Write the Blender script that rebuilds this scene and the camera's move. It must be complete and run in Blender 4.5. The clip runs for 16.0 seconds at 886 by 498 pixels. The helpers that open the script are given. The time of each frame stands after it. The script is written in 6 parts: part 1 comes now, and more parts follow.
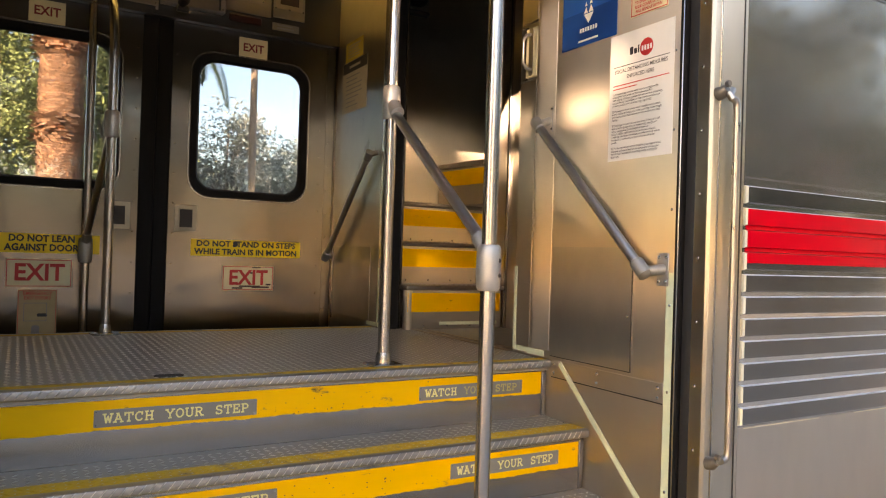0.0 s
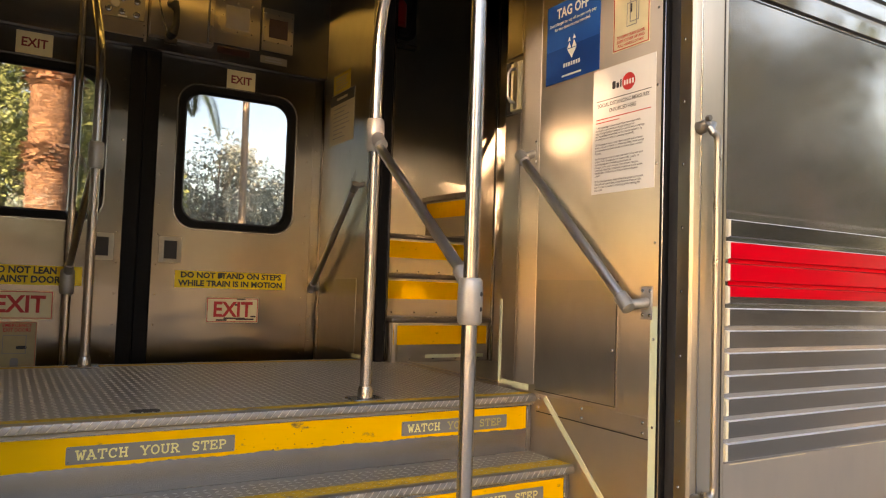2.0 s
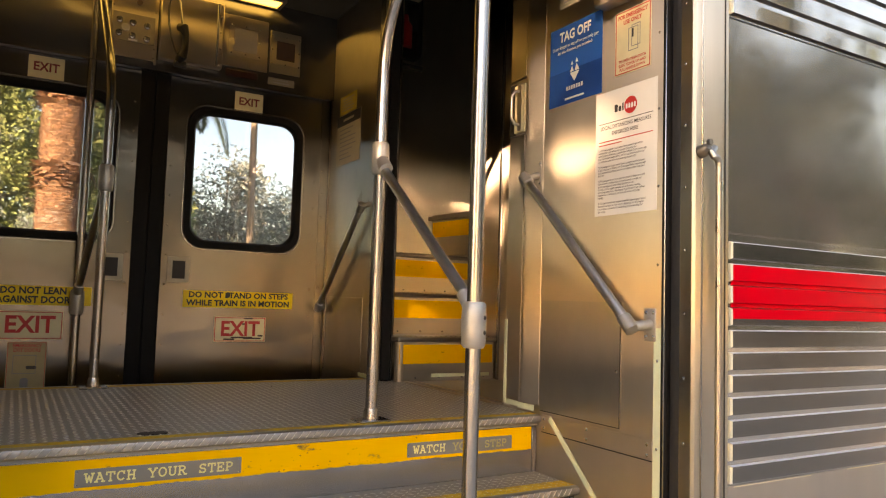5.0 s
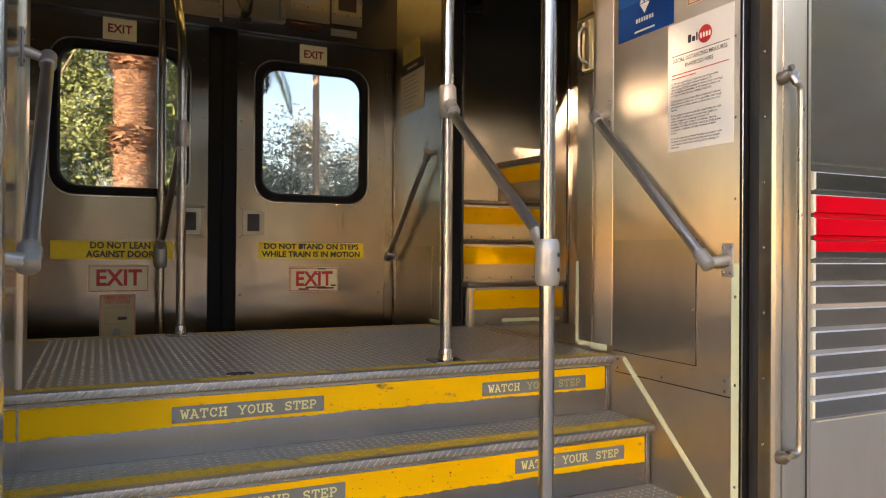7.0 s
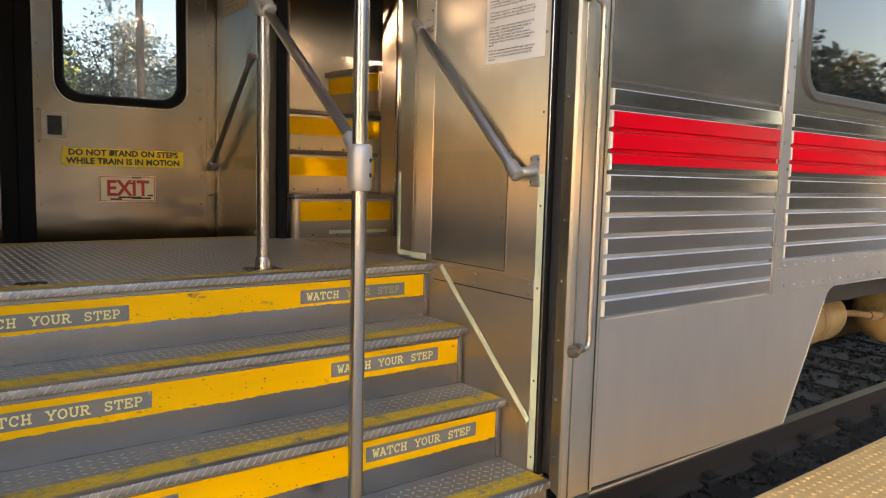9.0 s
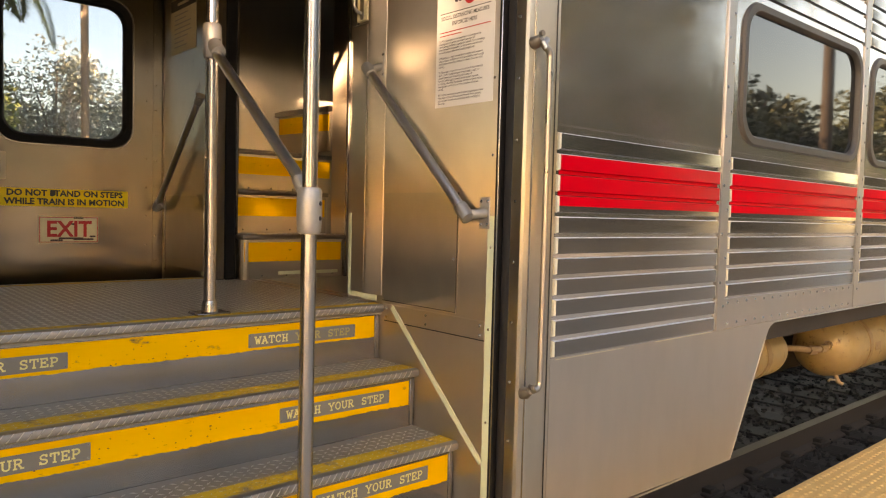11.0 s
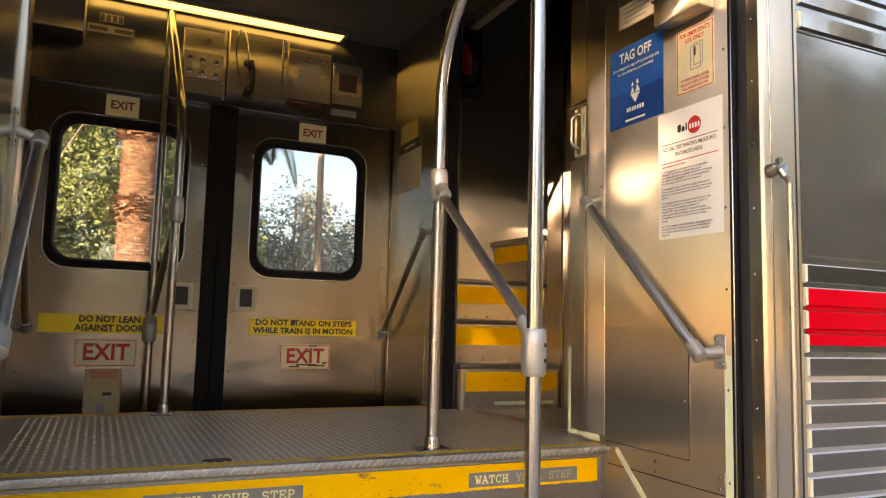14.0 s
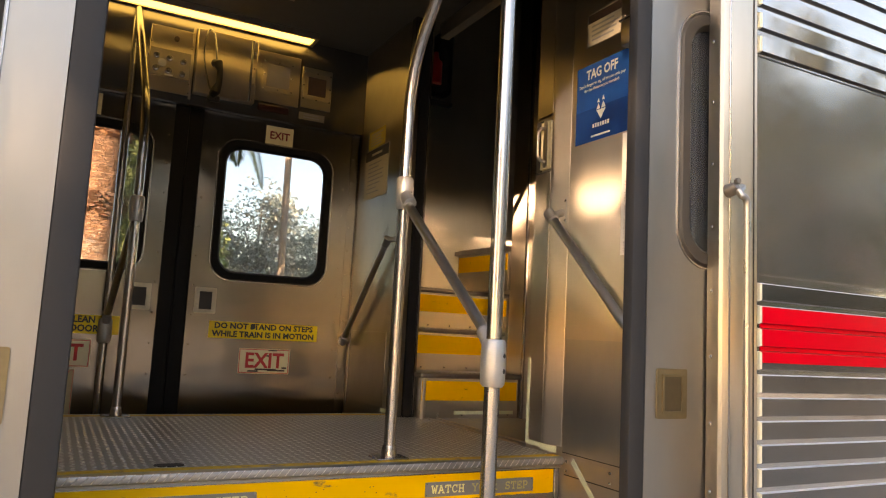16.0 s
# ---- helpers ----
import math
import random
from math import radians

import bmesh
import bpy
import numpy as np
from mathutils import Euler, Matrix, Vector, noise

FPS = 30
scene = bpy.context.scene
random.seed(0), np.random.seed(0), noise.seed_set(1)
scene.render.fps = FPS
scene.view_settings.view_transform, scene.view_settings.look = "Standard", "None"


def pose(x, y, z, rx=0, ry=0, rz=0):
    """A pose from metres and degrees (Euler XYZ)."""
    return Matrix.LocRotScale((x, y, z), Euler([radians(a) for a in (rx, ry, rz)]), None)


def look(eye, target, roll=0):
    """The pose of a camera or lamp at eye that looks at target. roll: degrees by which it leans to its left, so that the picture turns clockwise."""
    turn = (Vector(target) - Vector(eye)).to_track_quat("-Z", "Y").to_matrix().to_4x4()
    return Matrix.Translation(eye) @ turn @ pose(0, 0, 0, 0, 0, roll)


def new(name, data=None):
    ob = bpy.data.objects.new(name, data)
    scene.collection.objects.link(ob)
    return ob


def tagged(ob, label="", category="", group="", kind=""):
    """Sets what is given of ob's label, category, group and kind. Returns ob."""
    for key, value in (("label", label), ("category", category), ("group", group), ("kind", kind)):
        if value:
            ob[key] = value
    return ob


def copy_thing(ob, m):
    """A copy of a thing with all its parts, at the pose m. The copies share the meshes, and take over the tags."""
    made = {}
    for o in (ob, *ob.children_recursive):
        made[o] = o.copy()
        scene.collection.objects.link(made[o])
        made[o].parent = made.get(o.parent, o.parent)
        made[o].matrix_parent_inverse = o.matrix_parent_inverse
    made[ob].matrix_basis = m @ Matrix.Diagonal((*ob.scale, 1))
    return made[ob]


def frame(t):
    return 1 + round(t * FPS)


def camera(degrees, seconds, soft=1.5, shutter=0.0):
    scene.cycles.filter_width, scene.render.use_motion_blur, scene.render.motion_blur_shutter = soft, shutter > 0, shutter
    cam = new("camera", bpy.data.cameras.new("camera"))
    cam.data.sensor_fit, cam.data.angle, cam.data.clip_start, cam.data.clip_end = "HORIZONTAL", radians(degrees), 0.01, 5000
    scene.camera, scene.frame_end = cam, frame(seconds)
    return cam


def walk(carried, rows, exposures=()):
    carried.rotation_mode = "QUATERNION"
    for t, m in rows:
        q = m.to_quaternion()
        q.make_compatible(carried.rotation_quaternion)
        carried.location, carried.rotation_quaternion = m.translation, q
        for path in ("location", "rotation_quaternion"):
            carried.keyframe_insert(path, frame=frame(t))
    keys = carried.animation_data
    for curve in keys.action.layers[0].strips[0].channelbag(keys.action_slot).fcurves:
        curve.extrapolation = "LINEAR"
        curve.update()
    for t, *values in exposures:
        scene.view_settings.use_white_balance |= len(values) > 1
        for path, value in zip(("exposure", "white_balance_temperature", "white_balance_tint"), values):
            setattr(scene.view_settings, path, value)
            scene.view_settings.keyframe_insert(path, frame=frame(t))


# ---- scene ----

cam = camera(62.6, 16.0, soft=1.15)
PATH = [
    (0, (-1.762, -1.421, 0.384), (-0.753, 0.305, 0.402), 1.8),
    (0.5, (-1.746, -1.417, 0.383), (-0.74, 0.311, 0.428), 1.9),
    (1, (-1.739, -1.421, 0.388), (-0.731, 0.305, 0.456), 2.0),
    (1.5, (-1.737, -1.417, 0.391), (-0.718, 0.302, 0.476), 1.9),
    (2, (-1.731, -1.422, 0.392), (-0.705, 0.292, 0.495), 1.9),
    (2.5, (-1.73, -1.425, 0.398), (-0.701, 0.286, 0.522), 2.0),
    (3, (-1.743, -1.428, 0.4), (-0.717, 0.283, 0.543), 2.1),
    (3.5, (-1.749, -1.438, 0.403), (-0.73, 0.276, 0.555), 2.0),
    (6, (-1.729, -1.449, 0.427), (-0.758, 0.296, 0.547), 1.0),
    (6.5, (-1.747, -1.438, 0.43), (-0.844, 0.344, 0.534), 1.0),
    (7, (-1.761, -1.447, 0.377), (-0.905, 0.361, 0.389), 0.4),
    (7.5, (-1.739, -1.473, 0.346), (-0.906, 0.341, 0.234), -1.6),
    (8, (-1.73, -1.474, 0.344), (-0.811, 0.295, 0.183), 0.1),
    (8.5, (-1.693, -1.484, 0.344), (-0.601, 0.181, 0.156), 1.1),
    (9, (-1.689, -1.495, 0.341), (-0.473, 0.081, 0.139), 1.5),
    (11.5, (-1.687, -1.498, 0.372), (-0.366, 0.004, 0.317), 1.0),
    (12, (-1.683, -1.494, 0.392), (-0.455, 0.085, 0.41), 0.3),
    (12.5, (-1.7, -1.46, 0.402), (-0.614, 0.217, 0.494), 0.0),
    (13, (-1.71, -1.433, 0.416), (-0.759, 0.321, 0.562), 0.3),
    (13.5, (-1.713, -1.445, 0.416), (-0.839, 0.345, 0.599), 1.0),
    (14, (-1.71, -1.442, 0.42), (-0.867, 0.36, 0.628), 1.5),
    (14.5, (-1.708, -1.439, 0.42), (-0.857, 0.357, 0.644), 2.1),
    (15, (-1.705, -1.441, 0.424), (-0.834, 0.345, 0.652), 2.6),
    (15.5, (-1.706, -1.447, 0.423), (-0.81, 0.326, 0.653), 2.9),
    (16, (-1.704, -1.447, 0.423), (-0.779, 0.311, 0.656), 3.0),
]
walk(cam, [(t, look(eye, target, roll)) for t, eye, target, roll in PATH], [(0.0, 2.77, 7950, 25), (1.0, 2.77, 8550, 26), (3.5, 2.77, 9250, 27), (6.0, 2.78, 9250, 27), (7.0, 2.76, 7650, 24), (8.5, 2.73, 7200, 23), (9.0, 2.68, 7600, 24), (11.5, 2.59, 9750, 27), (12.5, 2.66, 9450, 27), (13.5, 2.81, 8250, 25), (14.5, 2.87, 8350, 25), (16.0, 2.87, 8550, 26)])

# ---- world, sun, exposure ----
SUN_DIR = Vector((-0.70, -0.715, 0.176)).normalized()
sky_world = bpy.data.worlds.new("sky")
scene.world = sky_world
sky_world.use_nodes = True
wn = sky_world.node_tree
wn.nodes.clear()
sky_tex = wn.nodes.new("ShaderNodeTexSky")
sky_tex.sky_type = "NISHITA"
sky_tex.sun_disc = False
sky_tex.sun_elevation = math.asin(SUN_DIR.z)
sky_tex.sun_rotation = math.atan2(SUN_DIR.x, SUN_DIR.y)
sky_tex.air_density, sky_tex.dust_density, sky_tex.ozone_density = 1.0, 0.6, 1.0
sky_bg = wn.nodes.new("ShaderNodeBackground")
sky_bg.inputs["Strength"].default_value = 0.145
sky_out = wn.nodes.new("ShaderNodeOutputWorld")
wn.links.new(sky_tex.outputs[0], sky_bg.inputs[0])
wn.links.new(sky_bg.outputs[0], sky_out.inputs[0])
sun_lamp = bpy.data.lights.new("sun", "SUN")
sun_lamp.energy, sun_lamp.angle, sun_lamp.color = 5.0, radians(0.5), (1.0, 0.80, 0.56)
sun_ob = new("sun", sun_lamp)
sun_ob.matrix_world = look(SUN_DIR * 60, (0, 0, 0))


# ---- materials ----
def mat(name, base, rough=0.5, metal=0.0, vary=0.15, scale=8.0, stretch=(1, 1, 1), bump=0.0, bump_scale=60.0, spot=None, spot_amount=0.5, spot_scale=5.0, emit=None, strength=0.0, spec=0.5, rough_vary=0.08, random_tint=0.0, bump_dist=0.002):
    """A surface with variation at two scales, stains of a second colour and fine relief."""
    m = bpy.data.materials.new(name)
    m.use_nodes = True
    t = m.node_tree
    n, l = t.nodes, t.links
    b = n["Principled BSDF"]
    co = n.new("ShaderNodeTexCoord")
    mp = n.new("ShaderNodeMapping")
    mp.inputs["Scale"].default_value = stretch
    l.new(co.outputs["Object"], mp.inputs[0])
    big = n.new("ShaderNodeTexNoise")
    big.inputs["Scale"].default_value, big.inputs["Detail"].default_value = scale * 0.25, 2 if metal > 0.5 else 5
    fine = n.new("ShaderNodeTexNoise")
    fine.inputs["Scale"].default_value, fine.inputs["Detail"].default_value = scale * 3, 3 if metal > 0.5 else 6
    for q in (big, fine):
        l.new(mp.outputs[0], q.inputs["Vector"])
    add = n.new("ShaderNodeMath")
    add.operation = "ADD"
    l.new(big.outputs["Fac"], add.inputs[0])
    l.new(fine.outputs["Fac"], add.inputs[1])
    rng = n.new("ShaderNodeMapRange")
    rng.inputs["From Min"].default_value, rng.inputs["From Max"].default_value = 0.55, 1.45
    rng.inputs["To Min"].default_value, rng.inputs["To Max"].default_value = 1 - vary, 1 + vary
    l.new(add.outputs[0], rng.inputs[0])
    hsv = n.new("ShaderNodeHueSaturation")
    hsv.inputs["Color"].default_value = (*base, 1)
    if random_tint:
        info = n.new("ShaderNodeNewGeometry")
        rr = n.new("ShaderNodeMapRange")
        rr.inputs["To Min"].default_value, rr.inputs["To Max"].default_value = 1 - random_tint, 1 + random_tint
        l.new(info.outputs["Random Per Island"], rr.inputs[0])
        mul = n.new("ShaderNodeMath")
        mul.operation = "MULTIPLY"
        l.new(rng.outputs[0], mul.inputs[0])
        l.new(rr.outputs[0], mul.inputs[1])
        l.new(mul.outputs[0], hsv.inputs["Value"])
    else:
        l.new(rng.outputs[0], hsv.inputs["Value"])
    colour = hsv.outputs[0]
    if spot and metal < 0.5:
        sn = n.new("ShaderNodeTexNoise")
        sn.inputs["Scale"].default_value, sn.inputs["Detail"].default_value, sn.inputs["Roughness"].default_value = spot_scale, 8, 0.65
        l.new(mp.outputs[0], sn.inputs["Vector"])
        sr = n.new("ShaderNodeMapRange")
        sr.inputs["From Min"].default_value, sr.inputs["From Max"].default_value = 0.66 - 0.2 * spot_amount, 0.74 - 0.1 * spot_amount
        l.new(sn.outputs["Fac"], sr.inputs[0])
        mix = n.new("ShaderNodeMix")
        mix.data_type = "RGBA"
        mix.inputs["B"].default_value = (*spot, 1)
        l.new(sr.outputs[0], mix.inputs["Factor"])
        l.new(colour, mix.inputs["A"])
        colour = mix.outputs["Result"]
    l.new(colour, b.inputs["Base Color"])
    rv = n.new("ShaderNodeMapRange")
    rv.inputs["From Min"].default_value, rv.inputs["From Max"].default_value = 0.55, 1.45
    rv.inputs["To Min"].default_value, rv.inputs["To Max"].default_value = max(0.02, rough - rough_vary), min(1, rough + rough_vary)
    l.new(add.outputs[0], rv.inputs[0])
    l.new(rv.outputs[0], b.inputs["Roughness"])
    b.inputs["Metallic"].default_value = metal
    b.inputs["Specular IOR Level"].default_value = spec
    if bump:
        bn = n.new("ShaderNodeTexNoise")
        bn.inputs["Scale"].default_value, bn.inputs["Detail"].default_value = bump_scale, 1.0 if metal > 0.5 else 4
        l.new(mp.outputs[0], bn.inputs["Vector"])
        bu = n.new("ShaderNodeBump")
        bu.inputs["Strength"].default_value, bu.inputs["Distance"].default_value = bump, bump_dist
        l.new(bn.outputs["Fac"], bu.inputs["Height"])
        l.new(bu.outputs[0], b.inputs["Normal"])
    if emit:
        b.inputs["Emission Color"].default_value = (*emit, 1)
        b.inputs["Emission Strength"].default_value = strength
    return m


def brushed(m, rough=0.36, amount=0.79, share=0.8):
    """Gives a metal an upright grain: its shine is smeared sideways and stays crisp in height."""
    n, l = m.node_tree.nodes, m.node_tree.links
    b = n["Principled BSDF"]
    tg = n.new("ShaderNodeTangent")
    tg.direction_type, tg.axis = "RADIAL", "Z"
    gl = n.new("ShaderNodeBsdfAnisotropic")
    gl.distribution = "BECKMANN"
    gl.inputs["Roughness"].default_value, gl.inputs["Anisotropy"].default_value = rough, -amount
    l.new(tg.outputs[0], gl.inputs["Tangent"])
    for a, c in (("Base Color", "Color"), ("Normal", "Normal")):
        if b.inputs[a].is_linked:
            l.new(b.inputs[a].links[0].from_socket, gl.inputs[c])
    mix = n.new("ShaderNodeMixShader")
    mix.inputs[0].default_value = share
    l.new(b.outputs[0], mix.inputs[1])
    l.new(gl.outputs[0], mix.inputs[2])
    l.new(mix.outputs[0], n["Material Output"].inputs["Surface"])
    return m


def glass_mat(name, tint, ior=1.5, rough=0.01, dust=0.88):
    m = bpy.data.materials.new(name)
    m.use_nodes = True
    b = m.node_tree.nodes["Principled BSDF"]
    b.inputs["Base Color"].default_value = (*tint, 1)
    b.inputs["Transmission Weight"].default_value = dust
    b.inputs["Roughness"].default_value = rough
    b.inputs["IOR"].default_value = ior
    return m


STEEL_IN = brushed(mat("brushed_stainless_interior", (0.51, 0.45, 0.375), 0.36, 1.0, 0.06, 4, (1, 1, 0.6), 0.03, 4, rough_vary=0.05, bump_dist=0.004))
# Far doors and header: plain stainless, dim reflections put into its colour.
STEEL_DOOR = brushed(mat("darkened_door_stainless", (0.208, 0.200, 0.190), 0.17, 1.0, 0.07, 3, (0.8, 1, 1.0), 0.55, 6, rough_vary=0.05, bump_dist=0.008), 0.34, 0.72, 0.42)
STEEL_MIRROR = mat("smooth_stainless_side_panel", (0.58, 0.55, 0.51), 0.13, 1.0, 0.06, 4, (1, 1, 0.6), 0.06, 4, rough_vary=0.06, bump_dist=0.004)
STEEL_PANEL = brushed(mat("darker_stainless_panel", (0.43, 0.405, 0.365), 0.31, 1.0, 0.08, 5, (1, 1, 0.6), 0.03, 5, rough_vary=0.05, bump_dist=0.004), 0.34)
STEEL_OUT = mat("weathered_stainless_exterior", (0.56, 0.545, 0.53), 0.11, 0.9, 0.10, 10, (0.9, 1, 1.1), 0.14, 7, rough_vary=0.06, bump_dist=0.004)
# Lower ribs: the darkness they mirror is put into the colour.
STEEL_RIB = mat("darkened_fluted_stainless", (0.205, 0.198, 0.192), 0.20, 0.9, 0.30, 7, (0.10, 1, 1.6), 0.05, 30, rough_vary=0.12)
STEEL_SKIRT = mat("matt_stainless_skirt", (0.48, 0.45, 0.42), 0.40, 0.9, 0.10, 4, (1, 1, 0.3), 0.04, 30)
STEEL_LEAF = mat("matt_stainless_door_leaf", (0.33, 0.318, 0.30), 0.38, 0.9, 0.08, 5, (1, 1, 0.4), 0.10, 6, rough_vary=0.06, bump_dist=0.004)
JAMB = brushed(mat("warm_stainless_jamb", (0.50, 0.462, 0.40), 0.34, 0.95, 0.10, 6, (1, 1, 0.15), 0.03, 40), share=0.45)
PULL_DARK = mat("painted_hollow_shade", (0.11, 0.082, 0.045), 0.4, 0.6, 0.15, 20)
PULL = mat("dull_brass_pull", (0.22, 0.17, 0.095), 0.36, 0.7, 0.15, 20)
# Top bevels: the sky's bright reflection line, painted as pale metal.
RIB_EDGE = mat("sky_shine_rib_edge", (0.80, 0.82, 0.86), 0.42, 0.5, 0.04, 20, (0.2, 1, 1), rough_vary=0.02)
STEEL_CAP = mat("rib_end_cap_sealant", (0.72, 0.66, 0.50), 0.5, 0.0, 0.12, 30)
STEEL_TUBE = mat("satin_steel_tube", (0.355, 0.357, 0.365), 0.25, 1.0, 0.03, 10, (1, 1, 0.2), rough_vary=0.02)
STEEL_RISER = mat("grey_painted_riser", (0.29, 0.288, 0.29), 0.25, 0.85, 0.07, 4, (0.3, 1, 1), 0.05, 3, rough_vary=0.05, bump_dist=0.003)
STEEL_STAIR = brushed(mat("stainless_stair_riser", (0.36, 0.325, 0.275), 0.33, 1.0, 0.06, 5, (0.4, 1, 1), rough_vary=0.05))
NOSE_WARM = mat("worn_steel_stair_tread", (0.23, 0.21, 0.19), 0.36, 0.8, 0.15, 14, (0.3, 1, 1), 0.08, 60)
TREAD = mat("worn_diamond_tread_plate", (0.27, 0.26, 0.235), 0.38, 0.6, 0.18, 9, (1, 1, 1), 0.15, 90, (0.10, 0.09, 0.08), 0.35, 4.0)
LUG = mat("polished_tread_lugs", (0.58, 0.57, 0.55), 0.34, 0.7, 0.15, 20)
NOSE = mat("worn_aluminium_nosing", (0.31, 0.31, 0.31), 0.36, 0.8, 0.15, 14, (0.3, 1, 1), 0.1, 60)
YELLOW = mat("safety_yellow_paint", (0.80, 0.435, 0.0), 0.52, 0.0, 0.08, 5, (0.4, 1, 1), 0.12, 40, (0.12, 0.09, 0.05), 0.06, 26.0, spec=0.2)
YELLOW_WORN = mat("worn_yellow_edge_paint", (0.54, 0.34, 0.02), 0.6, 0.0, 0.2, 12, (1, 1, 1), 0.2, 90, (0.17, 0.15, 0.12), 0.55, 16.0)
PLATE_GREY = mat("grey_sign_plate", (0.16, 0.16, 0.155), 0.45, 0.0, 0.1, 12)
LETTER_FADED = mat("rubbed_off_lettering", (0.36, 0.33, 0.13), 0.6, 0.0, 0.3, 60, spot=(0.2, 0.2, 0.17), spot_amount=0.4, spot_scale=60)
LETTER_YELLOW = mat("faded_yellow_lettering", (0.66, 0.62, 0.27), 0.6, 0.0, 0.2, 60)
CAST = mat("cast_aluminium_fitting", (0.40, 0.385, 0.36), 0.42, 0.6, 0.08, 25, bump=0.1, bump_scale=150)
RUBBER = mat("black_rubber", (0.010, 0.010, 0.011), 0.65, 0.0, 0.2, 14, spec=0.12)
RUBBER_GREY = mat("dusty_grey_rubber", (0.026, 0.026, 0.028), 0.6, 0.0, 0.15, 10, (1, 1, 0.2), spec=0.25)
# Brown of the joints, also painted under the upper ribs as shade.
JOINT_RIB_SHADE = mat("aged_brown_window_rubber", (0.022, 0.019, 0.016), 0.5, 0.0, 0.2, 10)
RUBBER_DOOR = mat("brown_door_window_rubber", (0.055, 0.046, 0.038), 0.5, 0.0, 0.15, 10)
PULL_DULL = mat("dull_steel_pull_frame", (0.25, 0.225, 0.18), 0.40, 0.8, 0.12, 20)
RED = mat("red_stripe_film", (0.62, 0.002, 0.011), 0.45, 0.0, 0.08, 6, (0.2, 1, 1), 0.04, 40, spec=0.06)
PAPER = mat("white_paper", (0.74, 0.73, 0.70), 0.6, 0.0, 0.03, 8)
INK = mat("black_ink", (0.03, 0.03, 0.035), 0.6)
INK_RED = mat("red_ink", (0.55, 0.03, 0.03), 0.6)
INK_GREY = mat("grey_ink", (0.25, 0.25, 0.25), 0.6)
BLUE = mat("blue_sticker", (0.006, 0.085, 0.36), 0.45, 0.0, 0.04, 8, spec=0.2)
BLUE_DARK = mat("dark_blue_sticker", (0.004, 0.052, 0.24), 0.45, 0.0, 0.04, 8, spec=0.2)
CREAM = mat("cream_sticker", (0.72, 0.65, 0.42), 0.5, 0.0, 0.07, 10)
WASHED = mat("washed_sealant", (0.46, 0.42, 0.33), 0.5, 0.0, 0.15, 30)
MOUNT = mat("dull_brown_steel_mount", (0.24, 0.21, 0.18), 0.42, 0.8, 0.1, 20)
GRAB = mat("dull_steel_grab_bar", (0.36, 0.34, 0.315), 0.30, 1.0, 0.08, 14, (1, 1, 0.3))
SIGN_YELLOW = mat("yellow_sticker", (0.88, 0.63, 0.01), 0.5, 0.0, 0.06, 10)
NOTE_GREY = mat("aged_plate_paper", (0.22, 0.205, 0.17), 0.6, 0.0, 0.08, 10)
NOTICE_OLD = mat("yellowed_notice_paper", (0.42, 0.34, 0.19), 0.6, 0.0, 0.1, 10)
NOTICE = mat("aged_notice_paper", (0.46, 0.42, 0.33), 0.6, 0.0, 0.08, 10)
GLOW_TAPE = mat("pale_green_marking_tape", (0.60, 0.66, 0.47), 0.55, 0.0, 0.06, 14, spot=(0.4, 0.4, 0.33), spot_amount=0.1, spot_scale=12)
DARK = mat("dark_recess", (0.015, 0.013, 0.012), 0.6)
BROWN_LENS = mat("brown_recess_lining", (0.06, 0.035, 0.025), 0.5)
CEIL = mat("dark_ceiling_panel", (0.10, 0.09, 0.075), 0.45, 0.3, 0.1, 5)
LAMP_GLOW = mat("yellow_lamp_diffuser", (0.9, 0.78, 0.35), 0.5, emit=(1.0, 0.68, 0.16), strength=0.6)
TANK = mat("cream_painted_tank", (0.44, 0.33, 0.165), 0.36, 0.25, 0.15, 6, spot=(0.13, 0.07, 0.03), spot_amount=0.35, spot_scale=16)
# Same tube steel as the posts, lightened for the light on sloping rails.
STEEL_RAIL = mat("lit_satin_rail_tube", (0.60, 0.595, 0.585), 0.34, 1.0, 0.04, 10, (1, 1, 0.2), rough_vary=0.04)
PIPE = mat("primed_pipe", (0.40, 0.28, 0.16), 0.5, 0.2, 0.15, 12, spot=(0.2, 0.1, 0.05), spot_amount=0.4, spot_scale=14)
UNDER = mat("sooty_underframe", (0.035, 0.03, 0.026), 0.75, 0.2, 0.2, 6)
BALLAST = mat("dark_ballast", (0.036, 0.034, 0.032), 0.9, 0.0, 0.4, 10, bump=0.8, bump_scale=30, bump_dist=0.02, random_tint=0.5)
TIE = mat("creosoted_tie", (0.018, 0.016, 0.014), 0.85, 0.0, 0.25, 6, (0.3, 3, 1), 0.4, 30)
RAIL_RUST = mat("rusty_rail_web", (0.075, 0.06, 0.05), 0.7, 0.3, 0.2, 8)
RAIL_TOP = mat("dull_rail_head", (0.12, 0.11, 0.10), 0.55, 0.6, 0.1, 10)
CONCRETE = mat("platform_concrete", (0.45, 0.42, 0.37), 0.85, 0.0, 0.12, 3, bump=0.3, bump_scale=60, spot=(0.28, 0.26, 0.23), spot_amount=0.3)
TACTILE = mat("yellow_tactile_paving", (0.72, 0.42, 0.15), 0.7, 0.0, 0.12, 8, bump=0.15, bump_scale=100, spot=(0.56, 0.33, 0.12), spot_amount=0.15, spot_scale=5)
ASPHALT = mat("ground_earth", (0.12, 0.10, 0.075), 0.95, 0.0, 0.25, 1.5, bump=0.4, bump_scale=20, spot=(0.08, 0.08, 0.04), spot_amount=0.5, spot_scale=0.6)
STUCCO = mat("beige_stucco", (0.50, 0.43, 0.34), 0.9, 0.0, 0.08, 3, bump=0.3, bump_scale=60)
